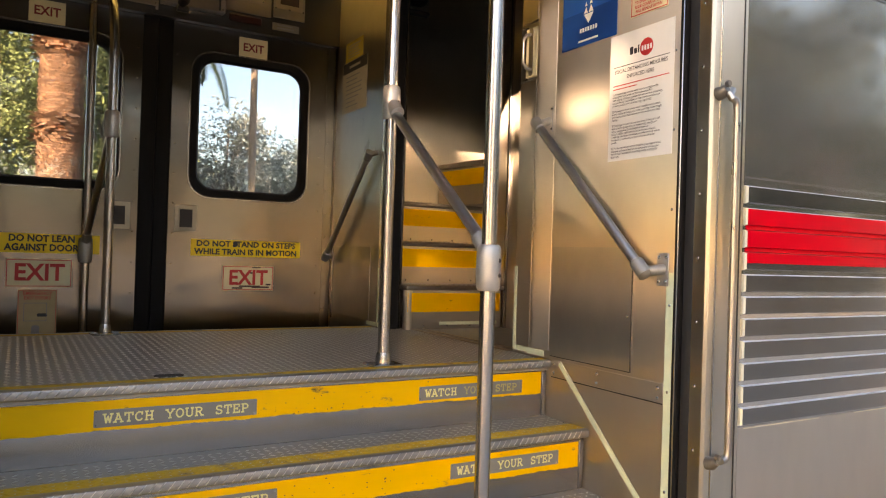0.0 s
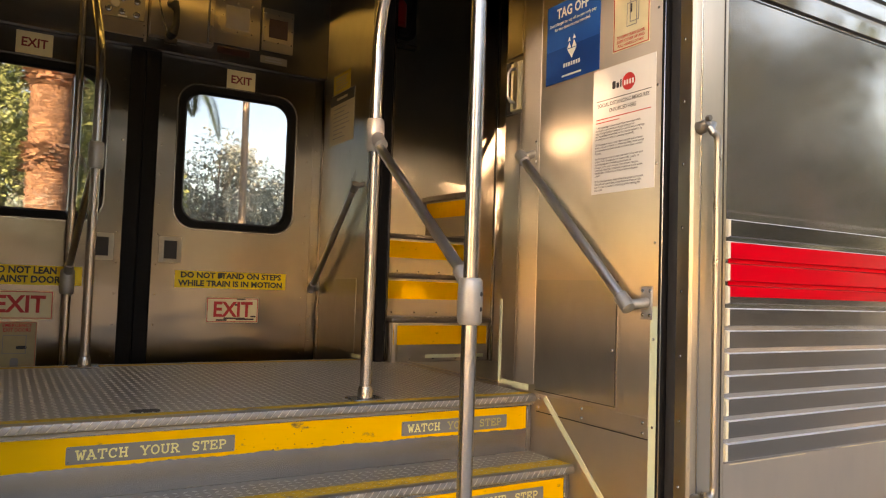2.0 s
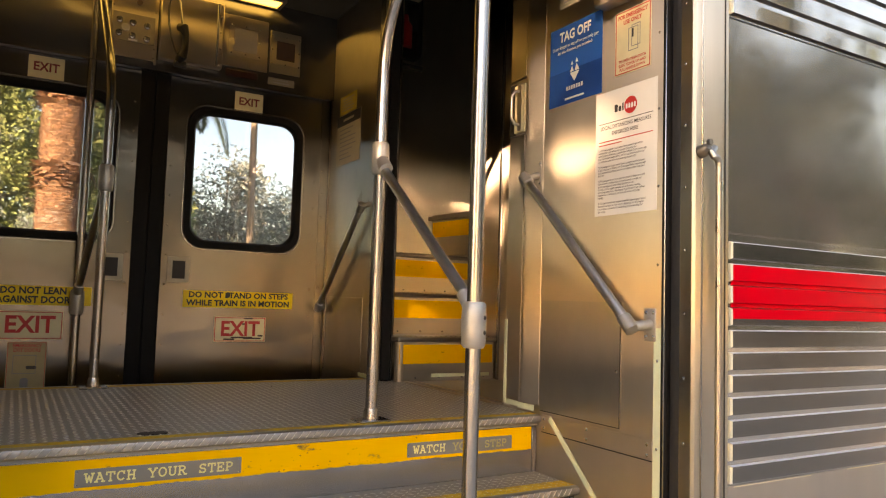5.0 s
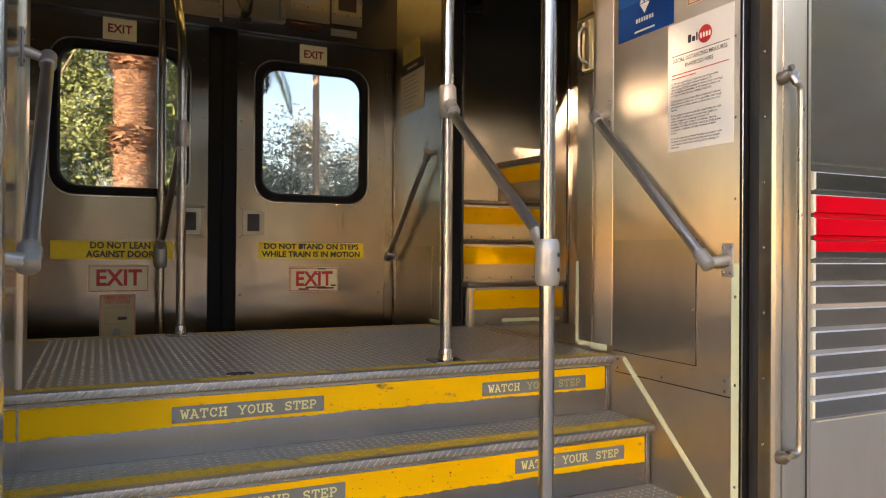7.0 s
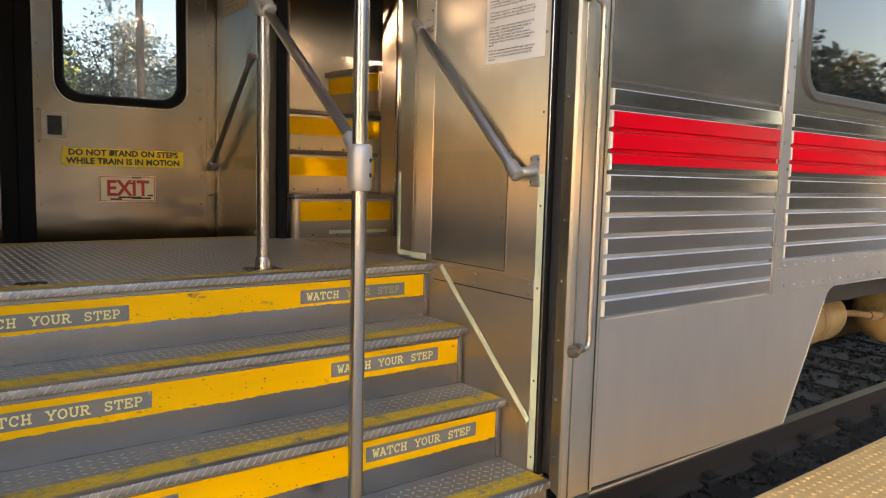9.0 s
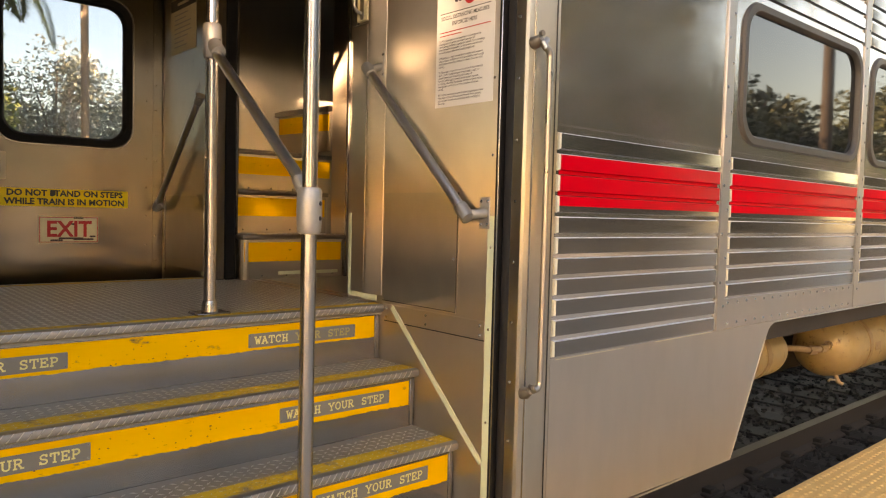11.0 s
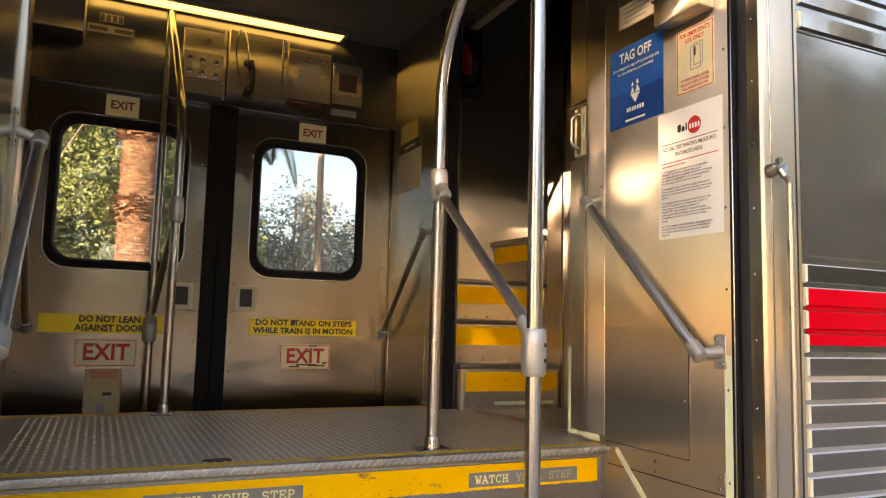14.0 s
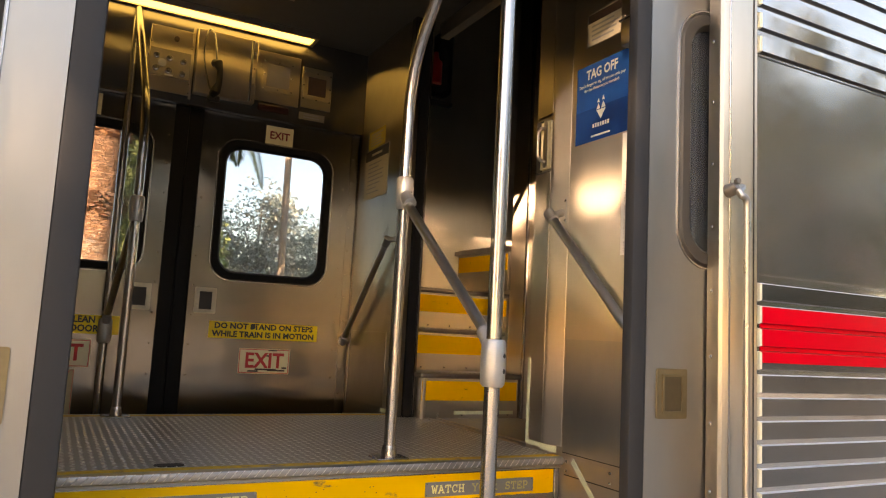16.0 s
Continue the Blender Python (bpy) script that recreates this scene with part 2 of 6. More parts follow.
ROOF_TILE = mat("brown_roof", (0.16, 0.09, 0.06), 0.8, 0.0, 0.2, 6)
BARK_PALM = mat("palm_bark", (0.40, 0.215, 0.12), 0.9, 0.0, 0.3, 5, (1, 1, 3), 0.6, 22, (0.20, 0.11, 0.07), 0.5, 3.0, random_tint=0.35, bump_dist=0.02)
BARK = mat("grey_brown_bark", (0.26, 0.21, 0.17), 0.9, 0.0, 0.25, 4, (2, 2, 0.5), 0.6, 14, bump_dist=0.02)
BARK_DARK = mat("dark_palm_bark", (0.07, 0.055, 0.045), 0.9, 0.0, 0.2, 5, (1, 1, 3), 0.5, 20)
BARK_PALE = mat("pale_fan_palm_bark", (0.42, 0.30, 0.21), 0.9, 0.0, 0.15, 4, (1, 1, 6), 0.4, 10, bump_dist=0.02)
LEAF = mat("bright_green_leaves", (0.30, 0.35, 0.13), 0.6, 0.0, 0.2, 3, random_tint=0.25, spec=0.25)
# Olive leaves paled: the haze and glare on the glass are in the colour.
LEAF_GREY = mat("hazed_olive_leaves", (0.37, 0.40, 0.33), 0.5, 0.0, 0.2, 3, random_tint=0.35)
LEAF_DARK = mat("dark_green_leaves", (0.085, 0.095, 0.045), 0.55, 0.0, 0.2, 3, random_tint=0.5)
FROND = mat("palm_frond_green", (0.09, 0.12, 0.045), 0.5, 0.0, 0.2, 3, random_tint=0.4)
PHONE = mat("black_plastic", (0.015, 0.015, 0.016), 0.35)
GLASS = glass_mat("tinted_window_glass", (0.335, 0.385, 0.445), 1.45)
GLASS_DARK = mat("dark_tinted_glass", (0.010, 0.012, 0.014), 0.025, 0.0, 0.2, 2, rough_vary=0.01, spec=0.8)
GLASS_DARK.node_tree.nodes["Principled BSDF"].inputs["IOR"].default_value = 1.55
EXTINGUISHER = mat("red_enamel", (0.45, 0.02, 0.02), 0.35)

# ---- building helpers ----
ORG = {}


def thing(name, origin, label, category, group="", kind=""):
    ob = new(name)
    ob.empty_display_size = 0.1
    ob.location = origin
    ORG[ob] = Vector(origin)
    return tagged(ob, label, category, group, kind)


def smooth(me, angle=40):
    me.shade_smooth()
    me.set_sharp_from_angle(angle=radians(angle))


def part(name, bm, material, parent=None, label="", origin=None, flat=False):
    """Links a bmesh, given in world metres, as one mesh object under a thing or part."""
    me = bpy.data.meshes.new(name)
    base = Vector(origin) if origin else (ORG[parent] if parent else Vector((0, 0, 0)))
    if flat != "keep":
        bmesh.ops.recalc_face_normals(bm, faces=bm.faces)
    bmesh.ops.translate(bm, verts=bm.verts, vec=-base)
    bm.to_mesh(me)
    bm.free()
    for m in material if isinstance(material, (list, tuple)) else [material]:
        me.materials.append(m)
    if not flat:
        smooth(me)
    ob = new(name, me)
    ob.location = base - ORG[parent] if parent else base
    if parent:
        ob.parent = parent
    ORG[ob] = base
    if label:
        ob["label"] = label
    return ob


def structure(name, bm, material, label, category="", parent=None, flat=False):
    return tagged(part(name, bm, material, parent, flat=flat), label, category, "", "structure")


def box(bm, x0, x1, y0, y1, z0, z1, bevel=0.0, mi=0, segments=1):
    g = bmesh.ops.create_cube(bm, size=1.0)
    vs = g["verts"]
    for v in vs:
        v.co = Vector((x0 + (v.co.x + 0.5) * (x1 - x0), y0 + (v.co.y + 0.5) * (y1 - y0), z0 + (v.co.z + 0.5) * (z1 - z0)))
    fs = {f for v in vs for f in v.link_faces}
    for f in fs:
        f.material_index = mi
    if bevel:
        es = list({e for v in vs for e in v.link_edges})
        out = bmesh.ops.bevel(bm, geom=es, offset=bevel, segments=segments, profile=0.5, affect="EDGES")
        for f in out["faces"]:
            f.material_index = mi
    return bm


def B(*a, **k):
    return box(bmesh.new(), *a, **k)


def frame_axes(d):
    d = Vector(d).normalized()
    u = d.orthogonal().normalized()
    return d, u, d.cross(u)


def tube(bm, pts, r, seg=16, caps=True, mi=0):
    """A round tube along points."""
    pts = [Vector(p) for p in pts]
    rs = r if isinstance(r, (list, tuple)) else [r] * len(pts)
    rings = []
    d0, u, w = frame_axes(pts[1] - pts[0])
    for i, p in enumerate(pts):
        d = (pts[min(i + 1, len(pts) - 1)] - pts[max(i - 1, 0)]).normalized()
        u = (u - d * u.dot(d)).normalized()
        w = d.cross(u)
        rings.append([bm.verts.new(p + rs[i] * (math.cos(a) * u + math.sin(a) * w)) for a in (2 * math.pi * k / seg for k in range(seg))])
    for a, b in zip(rings, rings[1:]):
        for k in range(seg):
            f = bm.faces.new((a[k], a[(k + 1) % seg], b[(k + 1) % seg], b[k]))
            f.material_index = mi
    if caps:
        bm.faces.new(rings[0][::-1]).material_index = mi
        bm.faces.new(rings[-1]).material_index = mi
    return bm


def T(*a, **k):
    return tube(bmesh.new(), *a, **k)


def dome(bm, c, n, r, flat=0.5, seg=8):
    """A low rivet or bolt head on a surface with the normal n."""
    d, u, w = frame_axes(n)
    c = Vector(c)
    rings = []
    for k in range(2):
        a = k * 0.9
        rings.append([bm.verts.new(c + d * r * flat * math.sin(a) + r * math.cos(a) * (math.cos(q) * u + math.sin(q) * w)) for q in (2 * math.pi * j / seg for j in range(seg))])
    top = bm.verts.new(c + d * r * flat)
    for k in range(seg):
        bm.faces.new((rings[0][k], rings[0][(k + 1) % seg], rings[1][(k + 1) % seg], rings[1][k]))
        bm.faces.new((rings[1][k], rings[1][(k + 1) % seg], top))
    return bm


def rivets(parent, places, n, r=0.006, material=None, name="rivet"):
    """Single rivets that share one mesh."""
    first = None
    for p in places:
        if first is None:
            first = part(name, dome(bmesh.new(), p, n, r), material or STEEL_TUBE, parent, origin=p)
        else:
            o = new(name, first.data)
            o.parent = parent
            o.location = Vector(p) - ORG[parent]


def rrect(w, h, r, seg=6):
    """Corner points of a rounded rectangle about the origin, anticlockwise."""
    out = []
    for cx, cy, a0 in ((w / 2 - r, h / 2 - r, 0), (-w / 2 + r, h / 2 - r, 90), (-w / 2 + r, -h / 2 + r, 180), (w / 2 - r, -h / 2 + r, 270)):
        for k in range(seg + 1):
            a = radians(a0 + 90 * k / seg)
            out.append((cx + r * math.cos(a), cy + r * math.sin(a)))
    return out


def ring_xz(bm, cx, cz, loops, mi=0):
    """Sweeps rounded-rectangle loops (width, height, radius, y) into a frame lying in the x-z plane."""
    rows = []
    for w, h, r, y in loops:
        rows.append([bm.verts.new((cx + a, y, cz + b)) for a, b in rrect(w, h, r)])
    n = len(rows[0])
    for a, b in zip(rows, rows[1:]):
        for k in range(n):
            bm.faces.new((a[k], a[(k + 1) % n], b[(k + 1) % n], b[k])).material_index = mi
    return bm


def gasket(cx, cz, w, h, r, y, thick, width):
    """A rubber ring, proud on both sides of a door skin at y."""
    t2, o = thick / 2, width
    loops = [(w, h, r, y - t2 * 0.6), (w - o * 0.3, h - o * 0.3, r * 0.95, y - t2), (w - o * 1.5, h - o * 1.5, r * 0.85, y - t2), (w - 2 * o, h - 2 * o, r * 0.8, y - t2 * 0.4), (w - 2 * o, h - 2 * o, r * 0.8, y + t2 * 0.4),
             (w - o * 1.5, h - o * 1.5, r * 0.85, y + t2), (w - o * 0.3, h - o * 0.3, r * 0.95, y + t2), (w, h, r, y + t2 * 0.6), (w, h, r, y - t2 * 0.6)]
    return ring_xz(bmesh.new(), cx, cz, loops)


def skin_with_hole(bm, x0, x1, z0, z1, y0, y1, holes, mi=0):
    """A flat sheet between y0 and y1 with rounded holes (cx, cz, w, h, r), each going through it."""
    xs = [x0]
    for cx, cz, w, h, r in holes:
        a, b = cx - w / 2 - 0.02, cx + w / 2 + 0.02
        xs += [a, b]
    xs.append(x1)
    for y, flip in ((y0, 0), (y1, 1)):
        for i in range(len(xs) - 1):
            a, b = xs[i], xs[i + 1]
            hole = holes[(i - 1) // 2] if i % 2 else None
            if hole is None:
                bm.faces.new([bm.verts.new(p) for p in ((a, y, z0), (b, y, z0), (b, y, z1), (a, y, z1))])
                continue
            cx, cz, w, h, r = hole
            lo, hi = max(z0, cz - h / 2 - 0.02), min(z1, cz + h / 2 + 0.02)
            for za, zb in ((z0, lo), (hi, z1)):
                if zb - za > 1e-4:
                    bm.faces.new([bm.verts.new(p) for p in ((a, y, za), (b, y, za), (b, y, zb), (a, y, zb))])
            loop = [(cx + p, cz + q) for p, q in rrect(w, h, r)]
            n = len(loop)
            iv = [bm.verts.new((p, y, q)) for p, q in loop]
            # outer points cast from each hole point to the strip's border
            ov = []
            for p, q in loop:
                dx, dz = p - cx, q - cz
                k = min(((b if dx > 0 else a) - cx) / dx if abs(dx) > 1e-6 else 1e9, ((hi if dz > 0 else lo) - cz) / dz if abs(dz) > 1e-6 else 1e9)
                ov.append(bm.verts.new((cx + dx * k, y, cz + dz * k)))
            for k in range(n):
                bm.faces.new((iv[k], iv[(k + 1) % n], ov[(k + 1) % n], ov[k]))
            for px, pz in ((a, lo), (b, lo), (b, hi), (a, hi)):
                near = sorted(range(n), key=lambda k: (ov[k].co.x - px) ** 2 + (ov[k].co.z - pz) ** 2)
                on_x = [k for k in near if abs(ov[k].co.x - px) < 1e-5 and (ov[k].co.z > cz) == (pz > cz)]
                on_z = [k for k in near if abs(ov[k].co.z - pz) < 1e-5 and (ov[k].co.x > cx) == (px > cx)]
                if on_x and on_z and on_x[0] != on_z[0]:
                    bm.faces.new((bm.verts.new((px, y, pz)), ov[on_x[0]], ov[on_z[0]]))
    for cx, cz, w, h, r in holes:
        ring_xz(bm, cx, cz, [(w, h, r, y0), (w, h, r, y1)])
    for a, b, c, d in (((x0, y0, z0), (x0, y1, z0), (x0, y1, z1), (x0, y0, z1)), ((x1, y0, z0), (x1, y1, z0), (x1, y1, z1), (x1, y0, z1)), ((x0, y0, z0), (x1, y0, z0), (x1, y1, z0), (x0, y1, z0)), ((x0, y0, z1), (x1, y0, z1), (x1, y1, z1), (x0, y1, z1))):
        bm.faces.new([bm.verts.new(p) for p in (a, b, c, d)])
    bmesh.ops.remove_doubles(bm, verts=bm.verts, dist=1e-5)
    bm.normal_update()
    for fc in bm.faces:
        if abs(fc.normal.y) > 0.5 and (fc.normal.y > 0) == (fc.calc_center_median().y < (y0 + y1) / 2):
            fc.normal_flip()
    return bm


def pane(cx, cz, w, h, r, y, thick=0.006):
    bm = bmesh.new()
    rows = [[bm.verts.new((cx + a, yy, cz + b)) for a, b in rrect(w, h, r)] for yy in (y, y + thick)]
    n = len(rows[0])
    for k in range(n):
        bm.faces.new((rows[0][k], rows[0][(k + 1) % n], rows[1][(k + 1) % n], rows[1][k]))
    bm.faces.new(rows[0])
    bm.faces.new(rows[1])
    return bm


# planes on which flat signs lie: u runs along the writing, v is up
FACE_Y = (Vector((1, 0, 0)), Vector((0, 0, 1)), Vector((0, -1, 0)))
FACE_X = (Vector((0, -1, 0)), Vector((0, 0, 1)), Vector((-1, 0, 0)))


def text_mesh(words, size, width=None, bold=0.0, mono=1.0, align="CENTER"):
    cu = bpy.data.curves.new("words", "FONT")
    cu.body, cu.size, cu.align_x, cu.align_y = words, size, align, "CENTER"
    cu.resolution_u, cu.offset, cu.space_character, cu.fill_mode = 2, bold, mono, "FRONT"
    ob = bpy.data.objects.new("words", cu)
    scene.collection.objects.link(ob)
    me = bpy.data.meshes.new_from_object(ob.evaluated_get(bpy.context.evaluated_depsgraph_get()))
    bpy.data.objects.remove(ob)
    if width and len(me.vertices):
        xs = [v.co.x for v in me.vertices]
        k = width / (max(xs) - min(xs))
        me.transform(Matrix.Diagonal((k, 1, 1, 1)))
    return me


def lettering(words, at, face, size, material, parent, width=None, bold=0.0, name="lettering", lift=0.0015, align="CENTER", mono=1.0):
    me = text_mesh(words, size, width, bold, mono, align)
    u, v, n = face
    at = Vector(at) + n * lift
    base = ORG[parent]
    m = Matrix((u, v, n)).transposed().to_4x4()
    me.transform(Matrix.Translation(at - base) @ m)
    me.materials.append(material)
    ob = new(name, me)
    ob.parent = parent
    ORG[ob] = base
    return ob


def slab(face, at, w, h, t=0.001, corner=0.0, bm=None):
    """A thin plate centred at a point of a wall."""
    bm = bm or bmesh.new()
    u, v, n = face
    at = Vector(at)
    loop = rrect(w, h, corner, 3) if corner else [(w / 2, h / 2), (-w / 2, h / 2), (-w / 2, -h / 2), (w / 2, -h / 2)]
    rows = [[bm.verts.new(at + u * a + v * b + n * k) for a, b in loop] for k in (0.0, t)]
    m = len(loop)
    bm.faces.new(rows[0])
    bm.faces.new(rows[1])
    for k in range(m):
        bm.faces.new((rows[0][k], rows[0][(k + 1) % m], rows[1][(k + 1) % m], rows[1][k]))
    return bm


def border(face, at, w, h, t, width, bm=None):
    bm = bm or bmesh.new()
    u, v, n = face
    at = Vector(at)
    for du, dv, ww, hh in ((0, h / 2 - width / 2, w, width), (0, -h / 2 + width / 2, w, width), (-w / 2 + width / 2, 0, width, h - 2 * width), (w / 2 - width / 2, 0, width, h - 2 * width)):
        slab(face, at + u * du + v * dv, ww, hh, t, 0, bm)
    return bm


# ---- the main sizes of the car ----
Y_NOSE, RISE, RUN = 0.75, 0.213, 0.222      # floor edge, riser height, tread depth
X_L, X_R = -1.95, 0.0                        # side walls of the near stairwell
CX, CY = -1.0435, 1.427                      # the vestibule is alike when turned half round about this point
YD0, YD1 = 0.10, 0.14                        # near sliding doors
YF = 2.667                                   # inner face of the far doors
Z_CEIL = 2.10
Z_PLAT, Z_RAIL, Z_BED = -0.90, -1.12, -1.30


def half_turn(ob):
    o = ORG[ob]
    return pose(2 * CX - o.x, 2 * CY - o.y, o.z, 0, 0, 180)


# ---- floor, steps ----
def lugs(bm, x0, x1, y0, y1, z, pitch=0.027):
    """Raised diamonds of a tread plate, turned this way and that."""
    i = 0
    y = y0 + pitch / 2
    while y < y1 - pitch * 0.3:
        x, k = x0 + pitch / 2, 0
        while x < x1 - pitch * 0.3:
            s = 1 if (i + k) % 2 else -1
            c, q = 0.0125, 0.0040
            a, b = Vector((c * 0.707, s * c * 0.707, 0)), Vector((-s * q * 0.707, q * 0.707, 0))
            p = Vector((x, y, z))
            top = bm.verts.new(p + Vector((0, 0, 0.0022)))
            r = [bm.verts.new(p + o) for o in (a, b, -a, -b)]
            for j in range(4):
                bm.faces.new((r[j], r[(j + 1) % 4], top))
            x += pitch
            k += 1
        y += pitch
        i += 1
    return bm


floor = structure("floor", box(box(box(bmesh.new(), -2.10, -0.15, Y_NOSE + 0.02, 2 * CY - Y_NOSE - 0.02, -0.04, 0), -0.15, 0.0, Y_NOSE + 0.02, 1.95, -0.04, 0), 0.0, 0.60, 1.0, 1.95, -0.04, 0), TREAD, "worn steel diamond plate vestibule floor", "floor")
lug_ob = part("tread_pattern", lugs(bmesh.new(), -1.95, 0.0, Y_NOSE + 0.075, 2.02, 0.0), LUG, floor, flat=True)
lug_ob["kind"] = "stuff"
part("oil_stain", slab((Vector((1, 0, 0)), Vector((0, 1, 0)), Vector((0, 0, 1))), (-1.36, 0.86, 0.0), 0.085, 0.045, 0.0025, 0.02), DARK, floor)
part("threshold_strip", B(-0.012, 0.012, 1.02, 1.93, 0.0, 0.006, 0.002), STEEL_IN, floor)
part("threshold_strip", B(0.05, 0.065, 1.02, 1.93, 0.0, 0.006, 0.002), STEEL_IN, floor)


def nosing(bm, x0, x1, y, z):
    """A rounded aluminium edge, its front at y, its top at z."""
    prof = [(0.030, 0.0), (0.012, 0.001), (0.003, -0.004), (0.0, -0.014), (0.003, -0.026), (0.012, -0.031), (0.030, -0.031)]
    rows = [[bm.verts.new((x, y + a, z + b)) for a, b in prof] for x in (x0, x1)]
    for k in range(len(prof)):
        j = (k + 1) % len(prof)
        bm.faces.new((rows[0][k], rows[0][j], rows[1][j], rows[1][k]))
    bm.faces.new(rows[0])
    bm.faces.new(rows[1])
    return bm


def nosing_lugs(bm, x0, x1, y, z):
    x, k = x0 + 0.02, 0
    while x < x1 - 0.02:
        s = 0.009
        p = [Vector((x - s, y - 0.0005, z - 0.024)), Vector((x + s, y + 0.0035, z - 0.003))]
        side = Vector((0.0020, 0, 0))
        out = Vector((0, -0.0035, 0.0012))
        a = [bm.verts.new(v) for v in (p[0] - side, p[0] + side, p[1] + side, p[1] - side)]
        b = [bm.verts.new(v + out) for v in (p[0] * 0.7 + p[1] * 0.3, p[0] * 0.3 + p[1] * 0.7)]
        for f in ((a[0], a[1], b[0]), (a[1], a[2], b[1], b[0]), (a[2], a[3], b[1]), (a[3], a[0], b[0], b[1])):
            bm.faces.new(f)
        x += 0.023
        k += 1
    return bm


def ragged(bm, x0, x1, y, z0, z1, rng, t=0.0012, step=0.012):
    """A painted band with a slightly uneven lower edge."""
    xs = np.arange(x0, x1 + step * 0.5, step)
    low = [z0 + 0.0012 * math.sin(x * 23) + rng.uniform(-0.0014, 0.0016) for x in xs]
    front = [(bm.verts.new((x, y, a)), bm.verts.new((x, y, z1))) for x, a in zip(xs, low)]
    for a, b in zip(front, front[1:]):
        bm.faces.new((a[0], b[0], b[1], a[1]))
    out = bmesh.ops.extrude_face_region(bm, geom=bm.faces[:])
    for v in out["geom"]:
        if isinstance(v, bmesh.types.BMVert):
            v.co.y += t
    return bm


def ellipse(cx, cy, rx, ry, a0, a1, n=10):
    return [(cx + rx * math.cos(radians(a0 + (a1 - a0) * k / n)), cy + ry * math.sin(radians(a0 + (a1 - a0) * k / n))) for k in range(n + 1)]


# strokes of a slab-serif alphabet in a unit box, and the stroke ends that carry a serif
SLAB_SERIF = {
    "W": ([[(0.10, 1), (0.30, 0)], [(0.30, 0), (0.5, 0.75)], [(0.5, 0.75), (0.70, 0)], [(0.70, 0), (0.90, 1)]], [(0.12, 1), (0.88, 1)]),
    "A": ([[(0.12, 0), (0.48, 1)], [(0.48, 1), (0.88, 0)], [(0.26, 0.33), (0.74, 0.33)], [(0.30, 1), (0.55, 1)]], [(0.13, 0), (0.87, 0)]),
    "T": ([[(0.06, 1), (0.94, 1)], [(0.5, 1), (0.5, 0)], [(0.08, 1), (0.08, 0.72)], [(0.92, 1), (0.92, 0.72)]], [(0.5, 0)]),
    "C": ([ellipse(0.52, 0.5, 0.40, 0.5, 42, 318, 14), [(0.84, 1), (0.84, 0.70)]], []),
    "H": ([[(0.2, 1), (0.2, 0)], [(0.8, 1), (0.8, 0)], [(0.2, 0.5), (0.8, 0.5)]], [(0.2, 0), (0.2, 1), (0.8, 0), (0.8, 1)]),
    "Y": ([[(0.12, 1), (0.5, 0.45)], [(0.88, 1), (0.5, 0.45)], [(0.5, 0.45), (0.5, 0)]], [(0.13, 1), (0.87, 1), (0.5, 0)]),
    "O": ([ellipse(0.5, 0.5, 0.40, 0.5, 0, 360, 18)], []),
    "U": ([[(0.18, 1), (0.18, 0.32)] + ellipse(0.5, 0.32, 0.32, 0.32, 180, 360, 9) + [(0.82, 1)]], [(0.18, 1), (0.82, 1)]),
    "R": ([[(0.2, 0), (0.2, 1)], [(0.06, 1), (0.5, 1)] + ellipse(0.5, 0.75, 0.30, 0.25, 90, -90, 8) + [(0.2, 0.5)], [(0.48, 0.5), (0.84, 0)]], [(0.2, 0), (0.88, 0)]),
    "S": ([ellipse(0.5, 0.75, 0.32, 0.25, 25, 270, 10) + ellipse(0.5, 0.25, 0.36, 0.25, 90, -155, 10), [(0.80, 1), (0.80, 0.78)], [(0.17, 0), (0.17, 0.24)]], []),
    "E": ([[(0.2, 0), (0.2, 1)], [(0.06, 1), (0.84, 1)], [(0.06, 0), (0.88, 0)], [(0.2, 0.5), (0.6, 0.5)], [(0.84, 1), (0.84, 0.76)], [(0.88, 0), (0.88, 0.26)], [(0.6, 0.62), (0.6, 0.38)]], []),
    "P": ([[(0.2, 0), (0.2, 1)], [(0.06, 1), (0.5, 1)] + ellipse(0.5, 0.72, 0.34, 0.28, 90, -90, 8) + [(0.2, 0.44)]], [(0.2, 0)]),
}


def slab_word(word, at, face, height, width, material, parent, weight=0.0044):
    """A word in slab-serif strokes, centred at a point of a wall."""
    u, v, n = face
    bm = bmesh.new()
    cell, lift = width / len(word), 0
    for k, ch in enumerate(word):
        strokes, serifs = SLAB_SERIF[ch]
        lines = strokes + [[(x - 0.15, y), (x + 0.15, y)] for x, y in serifs]
        for line in lines:
            lift += 1
            pts = [Vector((-width / 2 + cell * (k + 0.06 + 0.88 * x), height * (y - 0.5))) for x, y in line]
            ways = [(b - a).normalized() for a, b in zip(pts, pts[1:])]
            pts[0], pts[-1] = pts[0] - ways[0] * weight * 0.3, pts[-1] + ways[-1] * weight * 0.3
            rows = []
            for i, p in enumerate(pts):
                d = (ways[max(0, i - 1)] + ways[min(i, len(ways) - 1)]).normalized() * weight * 0.5
                rows.append([bm.verts.new(Vector(at) + u * c.x + v * c.y + n * (0.0004 + lift * 0.00002)) for c in (p + Vector((-d.y, d.x)), p - Vector((-d.y, d.x)))])
            for p, q in zip(rows, rows[1:]):
                bm.faces.new((p[0], p[1], q[1], q[0]))
    return part("lettering", bm, material, parent, flat=True)


